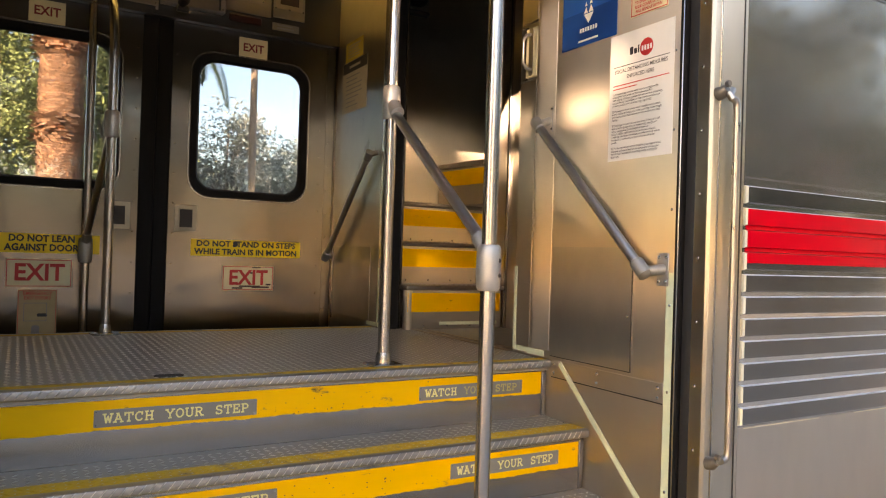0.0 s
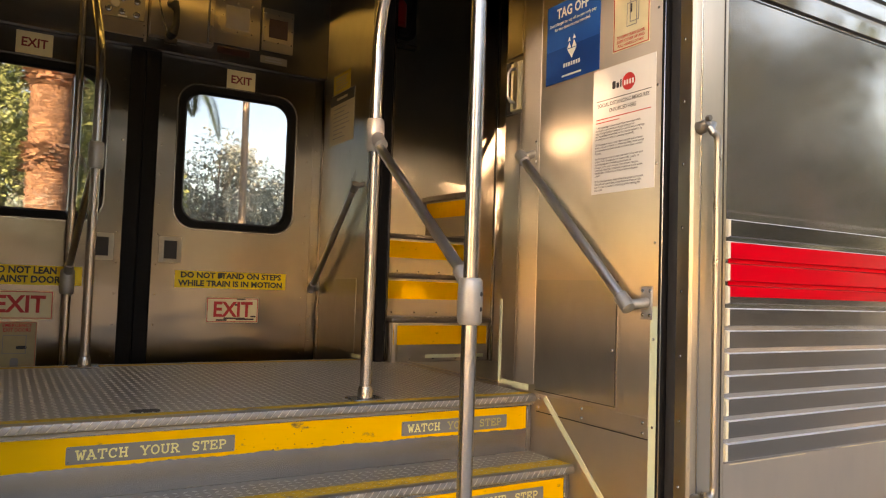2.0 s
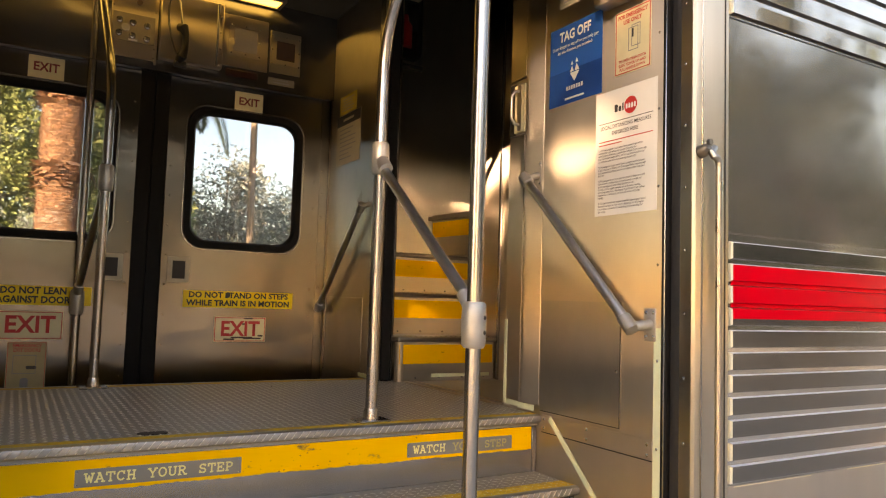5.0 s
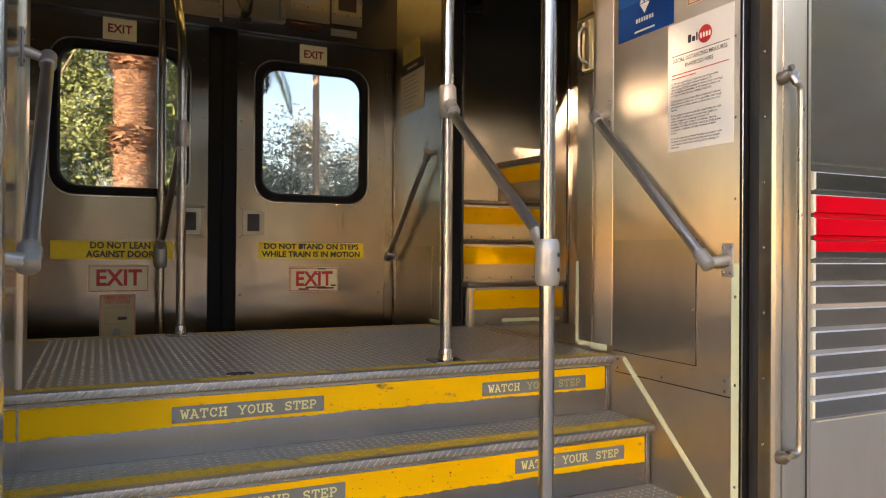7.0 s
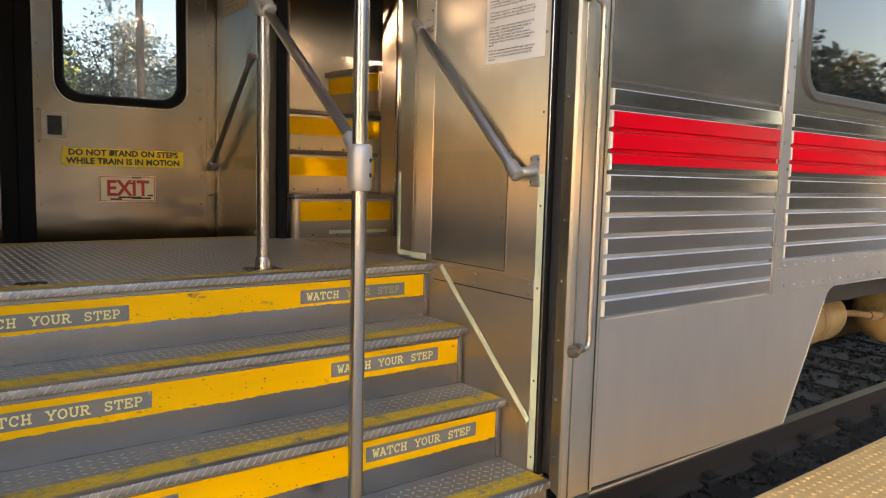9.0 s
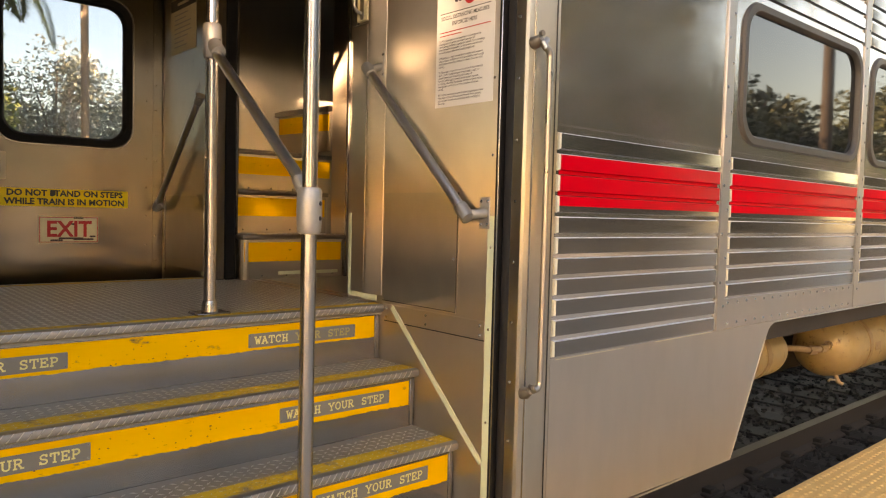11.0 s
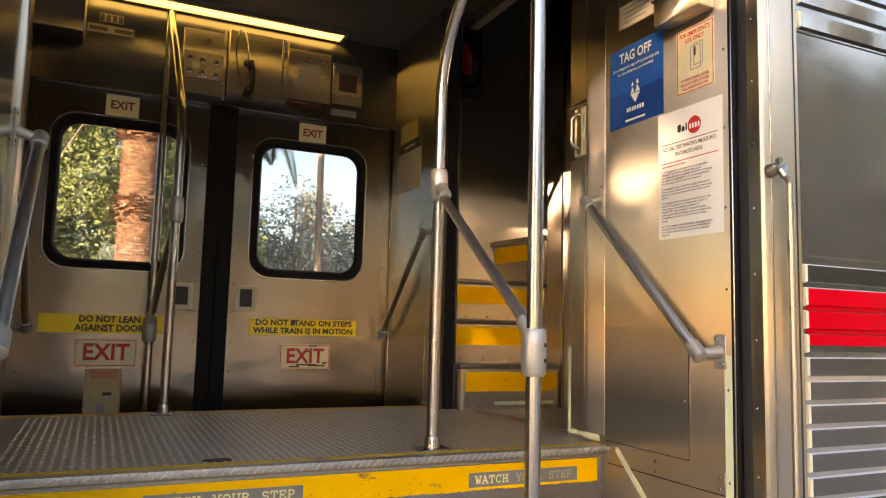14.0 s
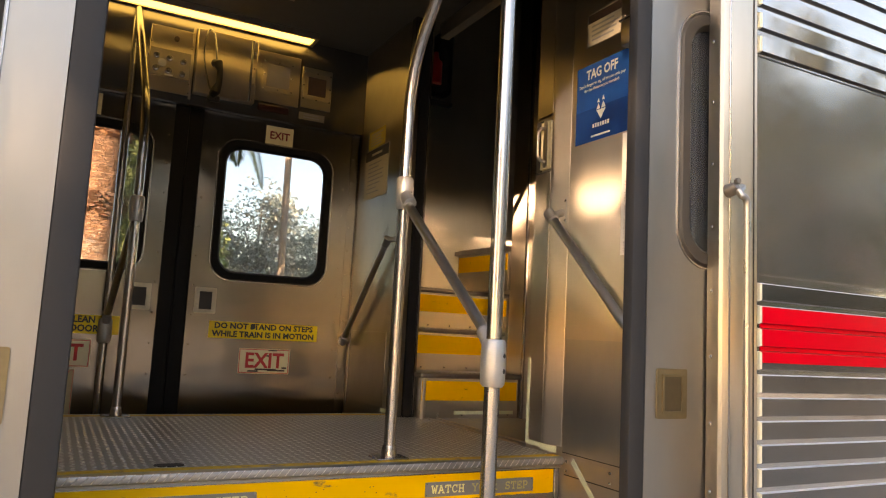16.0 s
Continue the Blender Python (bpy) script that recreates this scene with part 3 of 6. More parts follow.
def watch_sign(x0, x1, y, z, parent, worn=False):
    plate = part("sign_plate", slab(FACE_Y, ((x0 + x1) / 2, y, z), x1 - x0, 0.048, 0.0015, 0.003), PLATE_GREY, parent, "grey plate lettered in faded yellow")
    w = (x1 - x0) * 0.90
    for word, at, share in (("WATCH", 0.165, 0.33), ("YOUR", 0.535, 0.265), ("STEP", 0.872, 0.255)):
        slab_word(word, ((x0 + x1) / 2 + (at - 0.5) * w, y - 0.0015, z), FACE_Y, 0.0235, w * share, LETTER_FADED if worn and word != "WATCH" else LETTER_YELLOW, plate)
    rivets(plate, [(x, y - 0.001, z + dz) for x in (x0 + 0.006, x1 - 0.006) for dz in (-0.018, 0.018)], (0, -1, 0), 0.0028)


def entrance_steps():
    rng = random.Random(4)
    st = thing("entrance_steps", (-0.975, 0.42, -0.66), "steel train entrance steps with yellow risers and ridged nosings", "steps", "stairwells")
    for k in range(4):
        yn, z = Y_NOSE - k * RUN, -k * RISE
        if k:
            part("tread", B(X_L, X_R - 0.002, yn + 0.028, yn + RUN + 0.028, z - 0.02, z - 0.0005), TREAD, st)
            lg = part("tread_pattern", lugs(bmesh.new(), X_L, X_R - 0.005, yn + 0.030, yn + RUN + 0.01, z), LUG, st, flat=True)
            lg["kind"] = "stuff"
        part("yellow_edge", B(X_L, X_R - 0.004, yn + 0.024, yn + (0.098 if k else 0.070), z - 0.001, z + 0.0012, 0.0004), YELLOW_WORN, st, "worn yellow painted tread edge")
        el = part("edge_pattern", lugs(bmesh.new(), X_L + 0.01, X_R - 0.01, yn + 0.032, yn + (0.096 if k else 0.068), z + 0.0012), YELLOW_WORN, st, flat=True)
        el["kind"] = "stuff"
        part("nosing", nosing(bmesh.new(), X_L, X_R - 0.003, yn, z + 0.001), NOSE, st)
        nl = part("ridging", nosing_lugs(bmesh.new(), X_L, X_R - 0.003, yn, z + 0.001), LUG, st, flat=True)
        nl["kind"] = "stuff"
        if k < 3:
            yr = yn + 0.030
            part("riser", B(X_L, X_R - 0.002, yr, yr + 0.012, z - RISE, z - 0.03), STEEL_RISER, st)
            part("yellow_band", ragged(bmesh.new(), X_L + 0.003, X_R - 0.03, yr - 0.0015, z - 0.128 - 0.004 * k, z - 0.045, rng), YELLOW, st, "chipped yellow painted riser band")
            part("riser_strip", B(X_R - 0.022, X_R - 0.004, yr - 0.004, yr, z - RISE + 0.002, z - 0.034, 0.001), STEEL_RISER, st)
            chips = bmesh.new()
            for _ in range(34):
                cx, cz = rng.gauss(-0.88, 0.16), z - 0.048 - 0.078 * rng.random() ** 0.6
                w = rng.uniform(0.0009, 0.0032)
                slab(FACE_Y, (cx, yr - 0.0016, cz), w * rng.uniform(1.0, 2.2), w, 0.0004, 0.0, chips)
            ch = part("paint_chips", chips, BROWN_LENS, st, "small dark paint chips", flat=True)
            ch["kind"] = "stuff"
            zc = z - 0.094 + 0.006 * min(k, 1)
            watch_sign(-0.553, -0.117, yr - 0.0015, zc, st, k == 0)
            watch_sign(-1.566, -1.116, yr - 0.0015, zc, st)
        else:
            part("skirt_plate", B(X_L, X_R - 0.002, yn + 0.020, yn + 0.032, z - 0.16, z - 0.03), STEEL_RISER, st)
    return st


steps_near = entrance_steps()
copy_thing(steps_near, half_turn(steps_near))

# ---- vestibule walls ----
wall_r = structure("wall_right", box(bmesh.new(), 0.0, 0.045, 0.168, 1.0, -0.66, Z_CEIL), STEEL_IN, "brushed stainless side wall of the train entrance", "wall")
part("trim_panel", B(-0.0015, 0.0, 0.345, 0.762, 0.018, 0.43), STEEL_PANEL, wall_r, "darker stainless access panel")
part("kick_strip", B(-0.0025, 0.0, 0.2, 0.75, -0.058, 0.004, 0.0008), STEEL_IN, wall_r)
for y0, y1, z0, z1 in ((0.2, 0.75, -0.0625, -0.059), (0.345, 0.762, 0.0155, 0.0185), (0.342, 0.3455, 0.016, 0.43)):
    part("seam", B(-0.0022, 0.0, y0, y1, z0, z1), JOINT_RIB_SHADE, wall_r, "dark joint line")
part("panel_edge", B(-0.0030, 0.0, 0.3395, 0.3418, 0.016, 0.43), STEEL_TUBE, wall_r)
rivets(wall_r, [(-0.003, y, z) for y, z in ((0.36, 0.2), (0.50, -0.012), (0.50, -0.045), (0.22, -0.012), (0.22, -0.045), (0.735, -0.012), (0.735, -0.045))], (-1, 0, 0), 0.006)
rivets(wall_r, [(0.0, 0.185, z) for z in (0.55, 0.8, 1.05, 1.3, 1.5)], (-1, 0, 0), 0.005)


def moulding():
    """The pressed steel door post beside the inner doorway."""
    prof = [(0.0, 0.772), (-0.002, 0.773), (-0.008, 0.800), (-0.019, 0.848), (-0.021, 0.860), (-0.019, 0.868), (0.0, 0.872)]
    bm = bmesh.new()
    rows = [[bm.verts.new((x, y, z)) for x, y in prof] for z in (0.035, Z_CEIL - 0.002)]
    for k in range(len(prof) - 1):
        bm.faces.new((rows[0][k], rows[0][k + 1], rows[1][k + 1], rows[1][k]))
    bm.faces.new(rows[0])
    bm.faces.new(rows[1])
    return bm


part("door_post", moulding(), STEEL_IN, wall_r)
for z0, z1 in ((0.035, 1.09), (1.33, Z_CEIL - 0.002)):
    pl = bmesh.new()
    rows = [[pl.verts.new((x, y, z)) for x, y in ((0.0, 0.873), (-0.017, 0.876), (-0.003, 0.996), (0.0, 0.998))] for z in (z0, z1)]
    for k in range(4):
        pl.faces.new((rows[0][k], rows[0][(k + 1) % 4], rows[1][(k + 1) % 4], rows[1][k]))
    pl.faces.new(rows[0])
    pl.faces.new(rows[1])
    part("pocket_plate", pl, STEEL_IN, wall_r, "tilted stainless plate of the door pocket", flat=True)
latch = part("latch_recess", B(-0.006, 0.001, 0.874, 0.998, 1.095, 1.325, 0.003), STEEL_PANEL, wall_r, "recessed door latch with a cream backing")
part("backing", B(-0.020, -0.006, 0.876, 0.945, 1.105, 1.300, 0.0008), CREAM, latch)
part("pull_handle", T([(-0.020, 0.915, 1.135), (-0.040, 0.918, 1.14), (-0.052, 0.922, 1.16), (-0.052, 0.922, 1.25), (-0.040, 0.918, 1.27), (-0.020, 0.915, 1.275)], 0.007, 10), GRAB, latch)
part("pull_plate", slab(FACE_X, (-0.0201, 0.912, 1.205), 0.026, 0.19, 0.002, 0.012), GRAB, latch)
# Thin black plate that paints the shade inside the latch's open recess.
part("slot_shade", B(-0.0075, -0.006, 0.948, 0.994, 1.1, 1.315, 0.0008), DARK, latch)

for name, bm in (("marking_tape", slab(FACE_X, (0.0, 0.182, -0.14), 0.030, 0.985, 0.0015)), ("marking_tape", slab(FACE_X, (-0.0215, 0.825, 0.024), 0.10, 0.022, 0.0015)),
                 ("marking_tape", slab(FACE_X, (-0.0068, 0.985, 0.185), 0.018, 0.33, 0.0015)), ("marking_tape", slab(FACE_X, (0.0, 0.935, 0.024), 0.122, 0.022, 0.0015))):
    part(name, bm, GLOW_TAPE, wall_r, "pale green glow tape")
a, b = Vector((0, 0.70, -0.004)), Vector((0, 0.198, -0.470))
dd = (b - a).normalized()
part("marking_tape", slab((dd, Vector((1, 0, 0)).cross(dd), Vector((-1, 0, 0))), (a + b) / 2 + Vector((-0.003, 0, 0)), (b - a).length, 0.022, 0.0015), GLOW_TAPE, wall_r, "pale green glow tape along the steps")
rivets(wall_r, [(-0.0015, 0.182, z) for z in (0.25, -0.02, -0.33, -0.59)], (-1, 0, 0), 0.005)

wall_l = structure("wall_left", box(bmesh.new(), X_L - 0.045, X_L, 0.168, 0.88, -0.66, Z_CEIL), STEEL_MIRROR, "brushed stainless side wall of the train entrance", "wall")
part("corner_post", B(X_L - 0.12, X_L + 0.012, 0.80, 0.90, 0.0, Z_CEIL - 0.002, 0.004), STEEL_IN, wall_l)
structure("wall_left_inner", B(-2.16, -2.10, 0.90, 2.72, -0.66, Z_CEIL), STEEL_IN, "stainless end wall of the vestibule", "wall")
wall_fr = structure("wall_far_right", B(-0.15, -0.062, 1.95, 2.64, -0.66, Z_CEIL), STEEL_PANEL, "stainless wall beside the far doors with a handrail", "wall")
part("trim_panel", B(-0.153, -0.15, 2.09, 2.60, 0.03, 0.42, 0.001), STEEL_PANEL, wall_fr)
part("corner_post", B(-0.156, -0.112, 1.93, 1.985, 0.0, Z_CEIL - 0.002, 0.004), STEEL_TUBE, wall_fr)
part("corner_bead", B(-0.160, -0.153, 2.602, 2.614, 0.0, 0.43, 0.002), STEEL_TUBE, wall_fr)
part("door_seal", B(-0.111, -0.058, 1.925, 1.948, 0.0, Z_CEIL - 0.002, 0.006), RUBBER, wall_fr)
part("door_track", B(-0.057, -0.043, 1.93, 1.965, 0.0, Z_CEIL - 0.002, 0.003), STEEL_TUBE, wall_fr)
part("marking_tape", slab(FACE_X, (-0.157, 2.03, 0.02), 0.14, 0.02, 0.0012), GLOW_TAPE, wall_fr)
part("marking_tape", slab(FACE_X, (-0.157, 1.975, 0.16), 0.012, 0.30, 0.0012), GLOW_TAPE, wall_fr)

# the far side of the car, with its pair of closed doors
wall_far = structure("wall_far", box(box(bmesh.new(), -0.15, 1.5, 2.72, 2.80, -0.66, 3.2), -4.5, -2.14, 2.72, 2.80, -0.66, 3.2), STEEL_IN, "stainless far wall of the train car", "wall")
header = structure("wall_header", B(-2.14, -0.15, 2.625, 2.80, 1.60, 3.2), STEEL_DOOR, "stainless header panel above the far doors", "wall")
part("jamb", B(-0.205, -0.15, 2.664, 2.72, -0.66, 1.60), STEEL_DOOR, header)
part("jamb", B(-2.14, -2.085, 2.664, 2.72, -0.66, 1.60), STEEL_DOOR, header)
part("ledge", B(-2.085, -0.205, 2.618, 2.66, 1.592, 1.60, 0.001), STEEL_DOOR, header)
part("seam", B(-1.178, -1.165, 2.612, 2.626, 1.62, 2.02, 0.002), STEEL_IN, header)
rivets(header, [(-0.19, 2.664, z) for z in np.arange(0.05, 1.6, 0.14)], (0, -1, 0), 0.005)

# stair compartment beyond the inner doorway
structure("wall_stair_right", B(0.56, 0.62, 1.0, 2.02, 0.0, 2.7), STEEL_IN, "stainless wall beside the inner stairs", "wall")
structure("wall_stair_back", B(-0.06, 1.5, 2.64, 2.715, 0.0, 3.1), STEEL_IN, "stainless wall behind the inner stairs", "wall")
structure("wall_inner_near", B(0.045, 0.62, 0.94, 1.0, 0.0, 3.1), STEEL_IN, "stainless partition behind the entrance wall", "wall")
structure("ceiling", box(box(bmesh.new(), -2.16, 0.05, 0.0, 2.72, Z_CEIL, Z_CEIL + 0.05), -0.05, 1.5, 0.94, 2.75, 3.1, 3.15), CEIL, "dark vestibule ceiling panels", "ceiling")
structure("wall_over_doorway", B(0.0, 0.05, 1.0, 1.95, 2.02, 3.1), STEEL_IN, "stainless panel over the inner doorway", "wall")
post_strip = structure("trim", B(0.545, 0.558, 1.84, 1.86, 0.0, 2.6, 0.002), STEEL_TUBE, "bright stainless corner trim beside the stairs", "trim")
rivets(post_strip, [(0.545, 1.85, z) for z in np.arange(0.08, 1.6, 0.16)], (-1, 0, 0), 0.004)


def inner_stairs():
    st = thing("inner_stairs", (0.26, 2.2, 0.0), "steep steel inner stairs with yellow risers", "stairs")
    tops = (0.228, 0.456, 0.688)
    for k, z in enumerate(tops):
        y, low = 1.87 + 0.22 * k, tops[k - 1] if k else 0.0
        xr = (0.54, 0.57, 0.74)[k]
        part("riser", B(-0.045, xr, y, y + 0.02, low, z - 0.026), STEEL_STAIR, st)
        part("tread", B(-0.055, xr + 0.008, y - 0.02, y + 0.24, z - 0.026, z, 0.008, segments=2), NOSE_WARM, st)
        part("yellow_band", B(-0.038, xr - 0.01, y - 0.004, y + 0.001, z - 0.138, z - 0.040, 0.001), YELLOW, st, "yellow riser band")
        rivets(st, [(x, y - 0.001, low + 0.018) for x in (0.06, 0.2, 0.34, 0.48)], (0, -1, 0), 0.005)
        rivets(st, [(0.03 + 0.03 * j, y + 0.005, z + 0.0005) for j in range(17)], (0, 0, 1), 0.007, NOSE_WARM, "stud")
    # the winding step
    p, q = Vector((0.53, 2.52, 0)), Vector((0.572, 2.12, 0))
    u = (q - p).normalized()
    n = Vector((0, 0, 1)).cross(u)
    n = n if n.y < 0 else -n
    face = (u, Vector((0, 0, 1)), n)
    mid = (p + q) / 2
    z = 0.945
    part("riser", slab(face, mid + Vector((0, 0, z - 0.12)) - n * 0.02, (q - p).length + 0.1, 0.26, 0.02), STEEL_STAIR, st)
    part("yellow_band", slab(face, mid + Vector((0, 0, z - 0.085)), (q - p).length + 0.08, 0.095, 0.003), YELLOW, st, "yellow riser band")
    part("tread", slab(face, mid + Vector((0, 0, z - 0.013)) - n * 0.18, (q - p).length + 0.12, 0.026, 0.205), NOSE_WARM, st)
    part("marking_tape", slab(FACE_Y, (0.33, 1.865, 0.03), 0.36, 0.018, 0.0015), GLOW_TAPE, st)
    part("curb_round", T([(-0.025, 1.89, 0.0), (-0.025, 1.89, 0.2)], 0.026, 14), STEEL_IN, st)


inner_stairs()

ext_box = thing("extinguisher_cabinet", (0.33, 2.62, 2.15), "steel wall cabinet with a red extinguisher behind a dark pane", "cabinet")
part("plate", B(0.14, 0.445, 2.622, 2.64, 1.91, 2.60, 0.003), STEEL_PANEL, ext_box)
part("lip", B(0.14, 0.44, 2.60, 2.64, 1.885, 1.915, 0.006), UNDER, ext_box)
eg = part("gasket", gasket(0.28, 2.23, 0.30, 0.58, 0.06, 2.618, 0.016, 0.03), RUBBER, ext_box, "black rubber gasket")
part("pane", pane(0.28, 2.23, 0.25, 0.53, 0.04, 2.616), GLASS_DARK, eg)
part("extinguisher", T([(0.31, 2.612, 2.02), (0.31, 2.612, 2.16), (0.31, 2.612, 2.19), (0.31, 2.612, 2.23)], [0.042, 0.042, 0.02, 0.014], 14), EXTINGUISHER, ext_box, "red extinguisher bottle")


# ---- handrails ----
def fitting(bm, c, d, r=0.034, h=0.11):
    """A cast clamp round a tube."""
    c, d = Vector(c), Vector(d).normalized()
    return tube(bm, [c - d * h / 2, c - d * (h / 2 - 0.008), c - d * 0.02, c + d * 0.02, c + d * (h / 2 - 0.008), c + d * h / 2], [r * 0.78, r * 0.95, r, r, r * 0.95, r * 0.78], 18)


def arc(p0, p1, p2, n=8):
    p0, p1, p2 = Vector(p0), Vector(p1), Vector(p2)
    return [(1 - t) ** 2 * p0 + 2 * t * (1 - t) * p1 + t * t * p2 for t in (k / n for k in range(n + 1))]


def centre_handrail():
    x, ya, yb = -0.662, 0.214, 0.846
    h = thing("stair_handrail", (x, 0.5, -0.64), "tubular satin steel handrail on posts between the steps", "handrail", "handrails between the steps")
    part("outer_post", T([(x, ya, -0.640), (x, ya, Z_CEIL - 0.01)], 0.021, 20), STEEL_TUBE, h)
    part("inner_post", T([(x, yb, 0.0), (x, yb, 1.20)] + arc((x, yb, 1.20), (x, yb, 1.38), (x, yb - 0.14, 1.52)) + [(x, ya + 0.20, 1.86)], 0.020, 20), STEEL_TUBE, h, "post bent over at the top")
    part("diagonal_rail", T([(x, yb, 0.89), (x, ya, 0.40)], 0.0165, 18), STEEL_RAIL, h)
    part("post_base", tube(box(bmesh.new(), x - 0.058, x + 0.058, yb - 0.042, yb + 0.042, 0.0, 0.008, 0.003), [(x, yb, 0.008), (x, yb, 0.03), (x, yb, 0.045)], [0.027, 0.026, 0.022], 18), STEEL_TUBE, h)
    part("upper_clamp", tube(fitting(bmesh.new(), (x, yb, 0.905), (0, 0, 1), 0.032, 0.115), [(x, yb - 0.015, 0.895), (x, yb - 0.052, 0.862)], 0.024, 14), CAST, h, "cast grey clamp")
    part("lower_clamp", tube(fitting(bmesh.new(), (x, ya, 0.355), (0, 0, 1), 0.034, 0.125), [(x, ya + 0.012, 0.398), (x, ya + 0.052, 0.440)], 0.023, 14), CAST, h, "cast grey clamp")
    for z in (0.375, 0.335):
        part("bolt", dome(bmesh.new(), (x + 0.016, ya - 0.029, z), (0.5, -0.85, 0), 0.007), DARK, h)
    part("bolt", dome(bmesh.new(), (x + 0.012, yb - 0.030, 0.905), (0.4, -0.9, 0), 0.006), DARK, h)
    part("ceiling_flange", T([(x, ya, Z_CEIL - 0.035), (x, ya, Z_CEIL)], [0.028, 0.045], 18), CAST, h)
    part("top_clamp", T([(x, ya + 0.24, 1.80), (x, ya + 0.02, 2.06)], 0.0205, 14), STEEL_TUBE, h)
    return h


rail_near = centre_handrail()
# the far rail stands a little askew, turned about its inner post
tilt = radians(3.7)
copy_thing(rail_near, pose(-1.425 - 0.346 * math.sin(tilt), 2.008 + 0.346 * math.cos(tilt), -0.64, 0, 0, 183.7))


def wall_rail(x, s, y_top, z_top, y_bot, z_bot, label):
    """A sloping grab rail on a stairwell wall; s points from the wall into the stairwell."""
    h = thing("wall_handrail", (x, (y_top + y_bot) / 2, z_bot), label, "handrail", "handrails on the stairwell walls")
    a, b = Vector((x + s * 0.062, y_top, z_top)), Vector((x + s * 0.062, y_bot, z_bot))
    d = (b - a).normalized()
    part("rail", T([a, b], 0.0165, 18), STEEL_RAIL, h)
    part("upper_cap", T([a - d * 0.022, a - d * 0.018, a + d * 0.03, a + d * 0.034], [0.012, 0.022, 0.022, 0.017], 16), CAST, h, "cast grey end fitting")
    part("lower_cap", T([b - d * 0.04, b - d * 0.036, b + d * 0.02, b + d * 0.026], [0.017, 0.0235, 0.0235, 0.012], 16), CAST, h, "cast grey end fitting")
    bend = math.copysign(0.03, y_bot - y_top)
    part("lower_arm", T([b, (x + s * 0.045, b.y + bend * 0.6, b.z), (x, b.y + bend, b.z + 0.005)], [0.018, 0.016, 0.018], 12), CAST, h)
    part("upper_arm", T([a, (x + s * 0.03, a.y, a.z + 0.01), (x, a.y, a.z + 0.02)], [0.016, 0.014, 0.017], 12), CAST, h)
    for c, z in ((b.y + bend, b.z + 0.005), (a.y, a.z + 0.025)):
        pl = part("bracket_plate", B(*sorted((x, x + s * 0.005)), c - 0.024, c + 0.024, z - 0.052, z + 0.052, 0.002), CAST, h)
        rivets(pl, [(x + s * 0.005, c + dy, z + dz) for dy in (-0.015, 0.015) for dz in (-0.038, 0.038)], (s, 0, 0), 0.006)
    return h


wr = wall_rail(0.0, -1, 0.804, 0.897, 0.242, 0.357, "sloping satin steel grab rail on the entrance wall")
wl = wall_rail(X_L, 1, 0.804, 0.897, 0.242, 0.357, "sloping satin steel grab rail on the entrance wall")
copy_thing(wr, half_turn(wr))
copy_thing(wl, half_turn(wl))


# ---- sliding doors ----
def door_leaf(nose, s, y0, y1, rubber, label, inside, group, rub_w):
    """A leaf whose rubber nose is at x = nose and whose body goes on towards s; inside: the side (-1 or 1 in y) with the pull recess seen."""
    d = thing("sliding_door", (nose, (y0 + y1) / 2, -0.63), label, "door", group)
    ym = (y0 + y1) / 2
    x0, x1 = sorted((nose + s * rub_w, nose + s * 0.952))
    hole = (nose + s * 0.505, 1.059, 0.645, 0.775, 0.105)
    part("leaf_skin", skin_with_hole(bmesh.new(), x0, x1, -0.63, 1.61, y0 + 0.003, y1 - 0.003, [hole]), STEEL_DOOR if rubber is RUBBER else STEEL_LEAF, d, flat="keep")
    part("rubber_edge", B(*sorted((nose, nose + s * rub_w)), y0, y1, -0.63, 1.61, 0.008, segments=2), rubber, d, "soft rubber door edge")
    gk = part("window_gasket", gasket(hole[0], hole[1], 0.663, 0.793, 0.115, ym, y1 - y0 + 0.014, 0.047), RUBBER if rubber is RUBBER else RUBBER_DOOR, d, "dark rubber window gasket")
    pn = part("pane", pane(hole[0], hole[1], 0.59, 0.72, 0.09, ym - 0.003), GLASS, gk, "clear window pane")
    pn.visible_shadow = False
    yy = y0 if inside < 0 else y1
    yf = yy - inside * 0.003
    part("window_bead", ring_xz(bmesh.new(), hole[0], hole[1], [(0.668, 0.798, 0.118, yf), (0.668, 0.798, 0.118, yf + inside * 0.005), (0.676, 0.806, 0.121, yf + inside * 0.005), (0.678, 0.808, 0.122, yf)]), STEEL_TUBE, d, "thin bright steel bead")
    face = (Vector((1, 0, 0)), Vector((0, 0, 1)), Vector((0, inside, 0)))
    zc = 0.541 if rubber is RUBBER else 0.29
    xc = nose + s * (0.168 if rubber is RUBBER else 0.155)
    hp = part("pull_recess", slab(face, (xc, yy - inside * 0.003, zc), 0.115, 0.14, 0.006, 0.006), PULL_DULL if rubber is RUBBER else PULL, d, "recessed pull handle")
    # No cut hollow: a flat plate with the recess shade in its colour.
    part("hollow", slab(face, (xc, yy + inside * 0.003, zc), 0.074, 0.104, 0.002, 0.012), DARK if rubber is RUBBER else PULL_DARK, hp)
    part("rim", border(face, (xc, yy + inside * 0.003, zc), 0.078, 0.108, 0.005, 0.006), PULL_DULL if rubber is RUBBER else PULL, hp)
    for off in (rub_w + 0.022, 0.91) if rubber is RUBBER else ():
        rivets(d, [(nose + s * off, yy - inside * 0.003, z) for z in np.arange(-0.5, 1.58, 0.16)], (0, inside, 0), 0.0045)
    return d


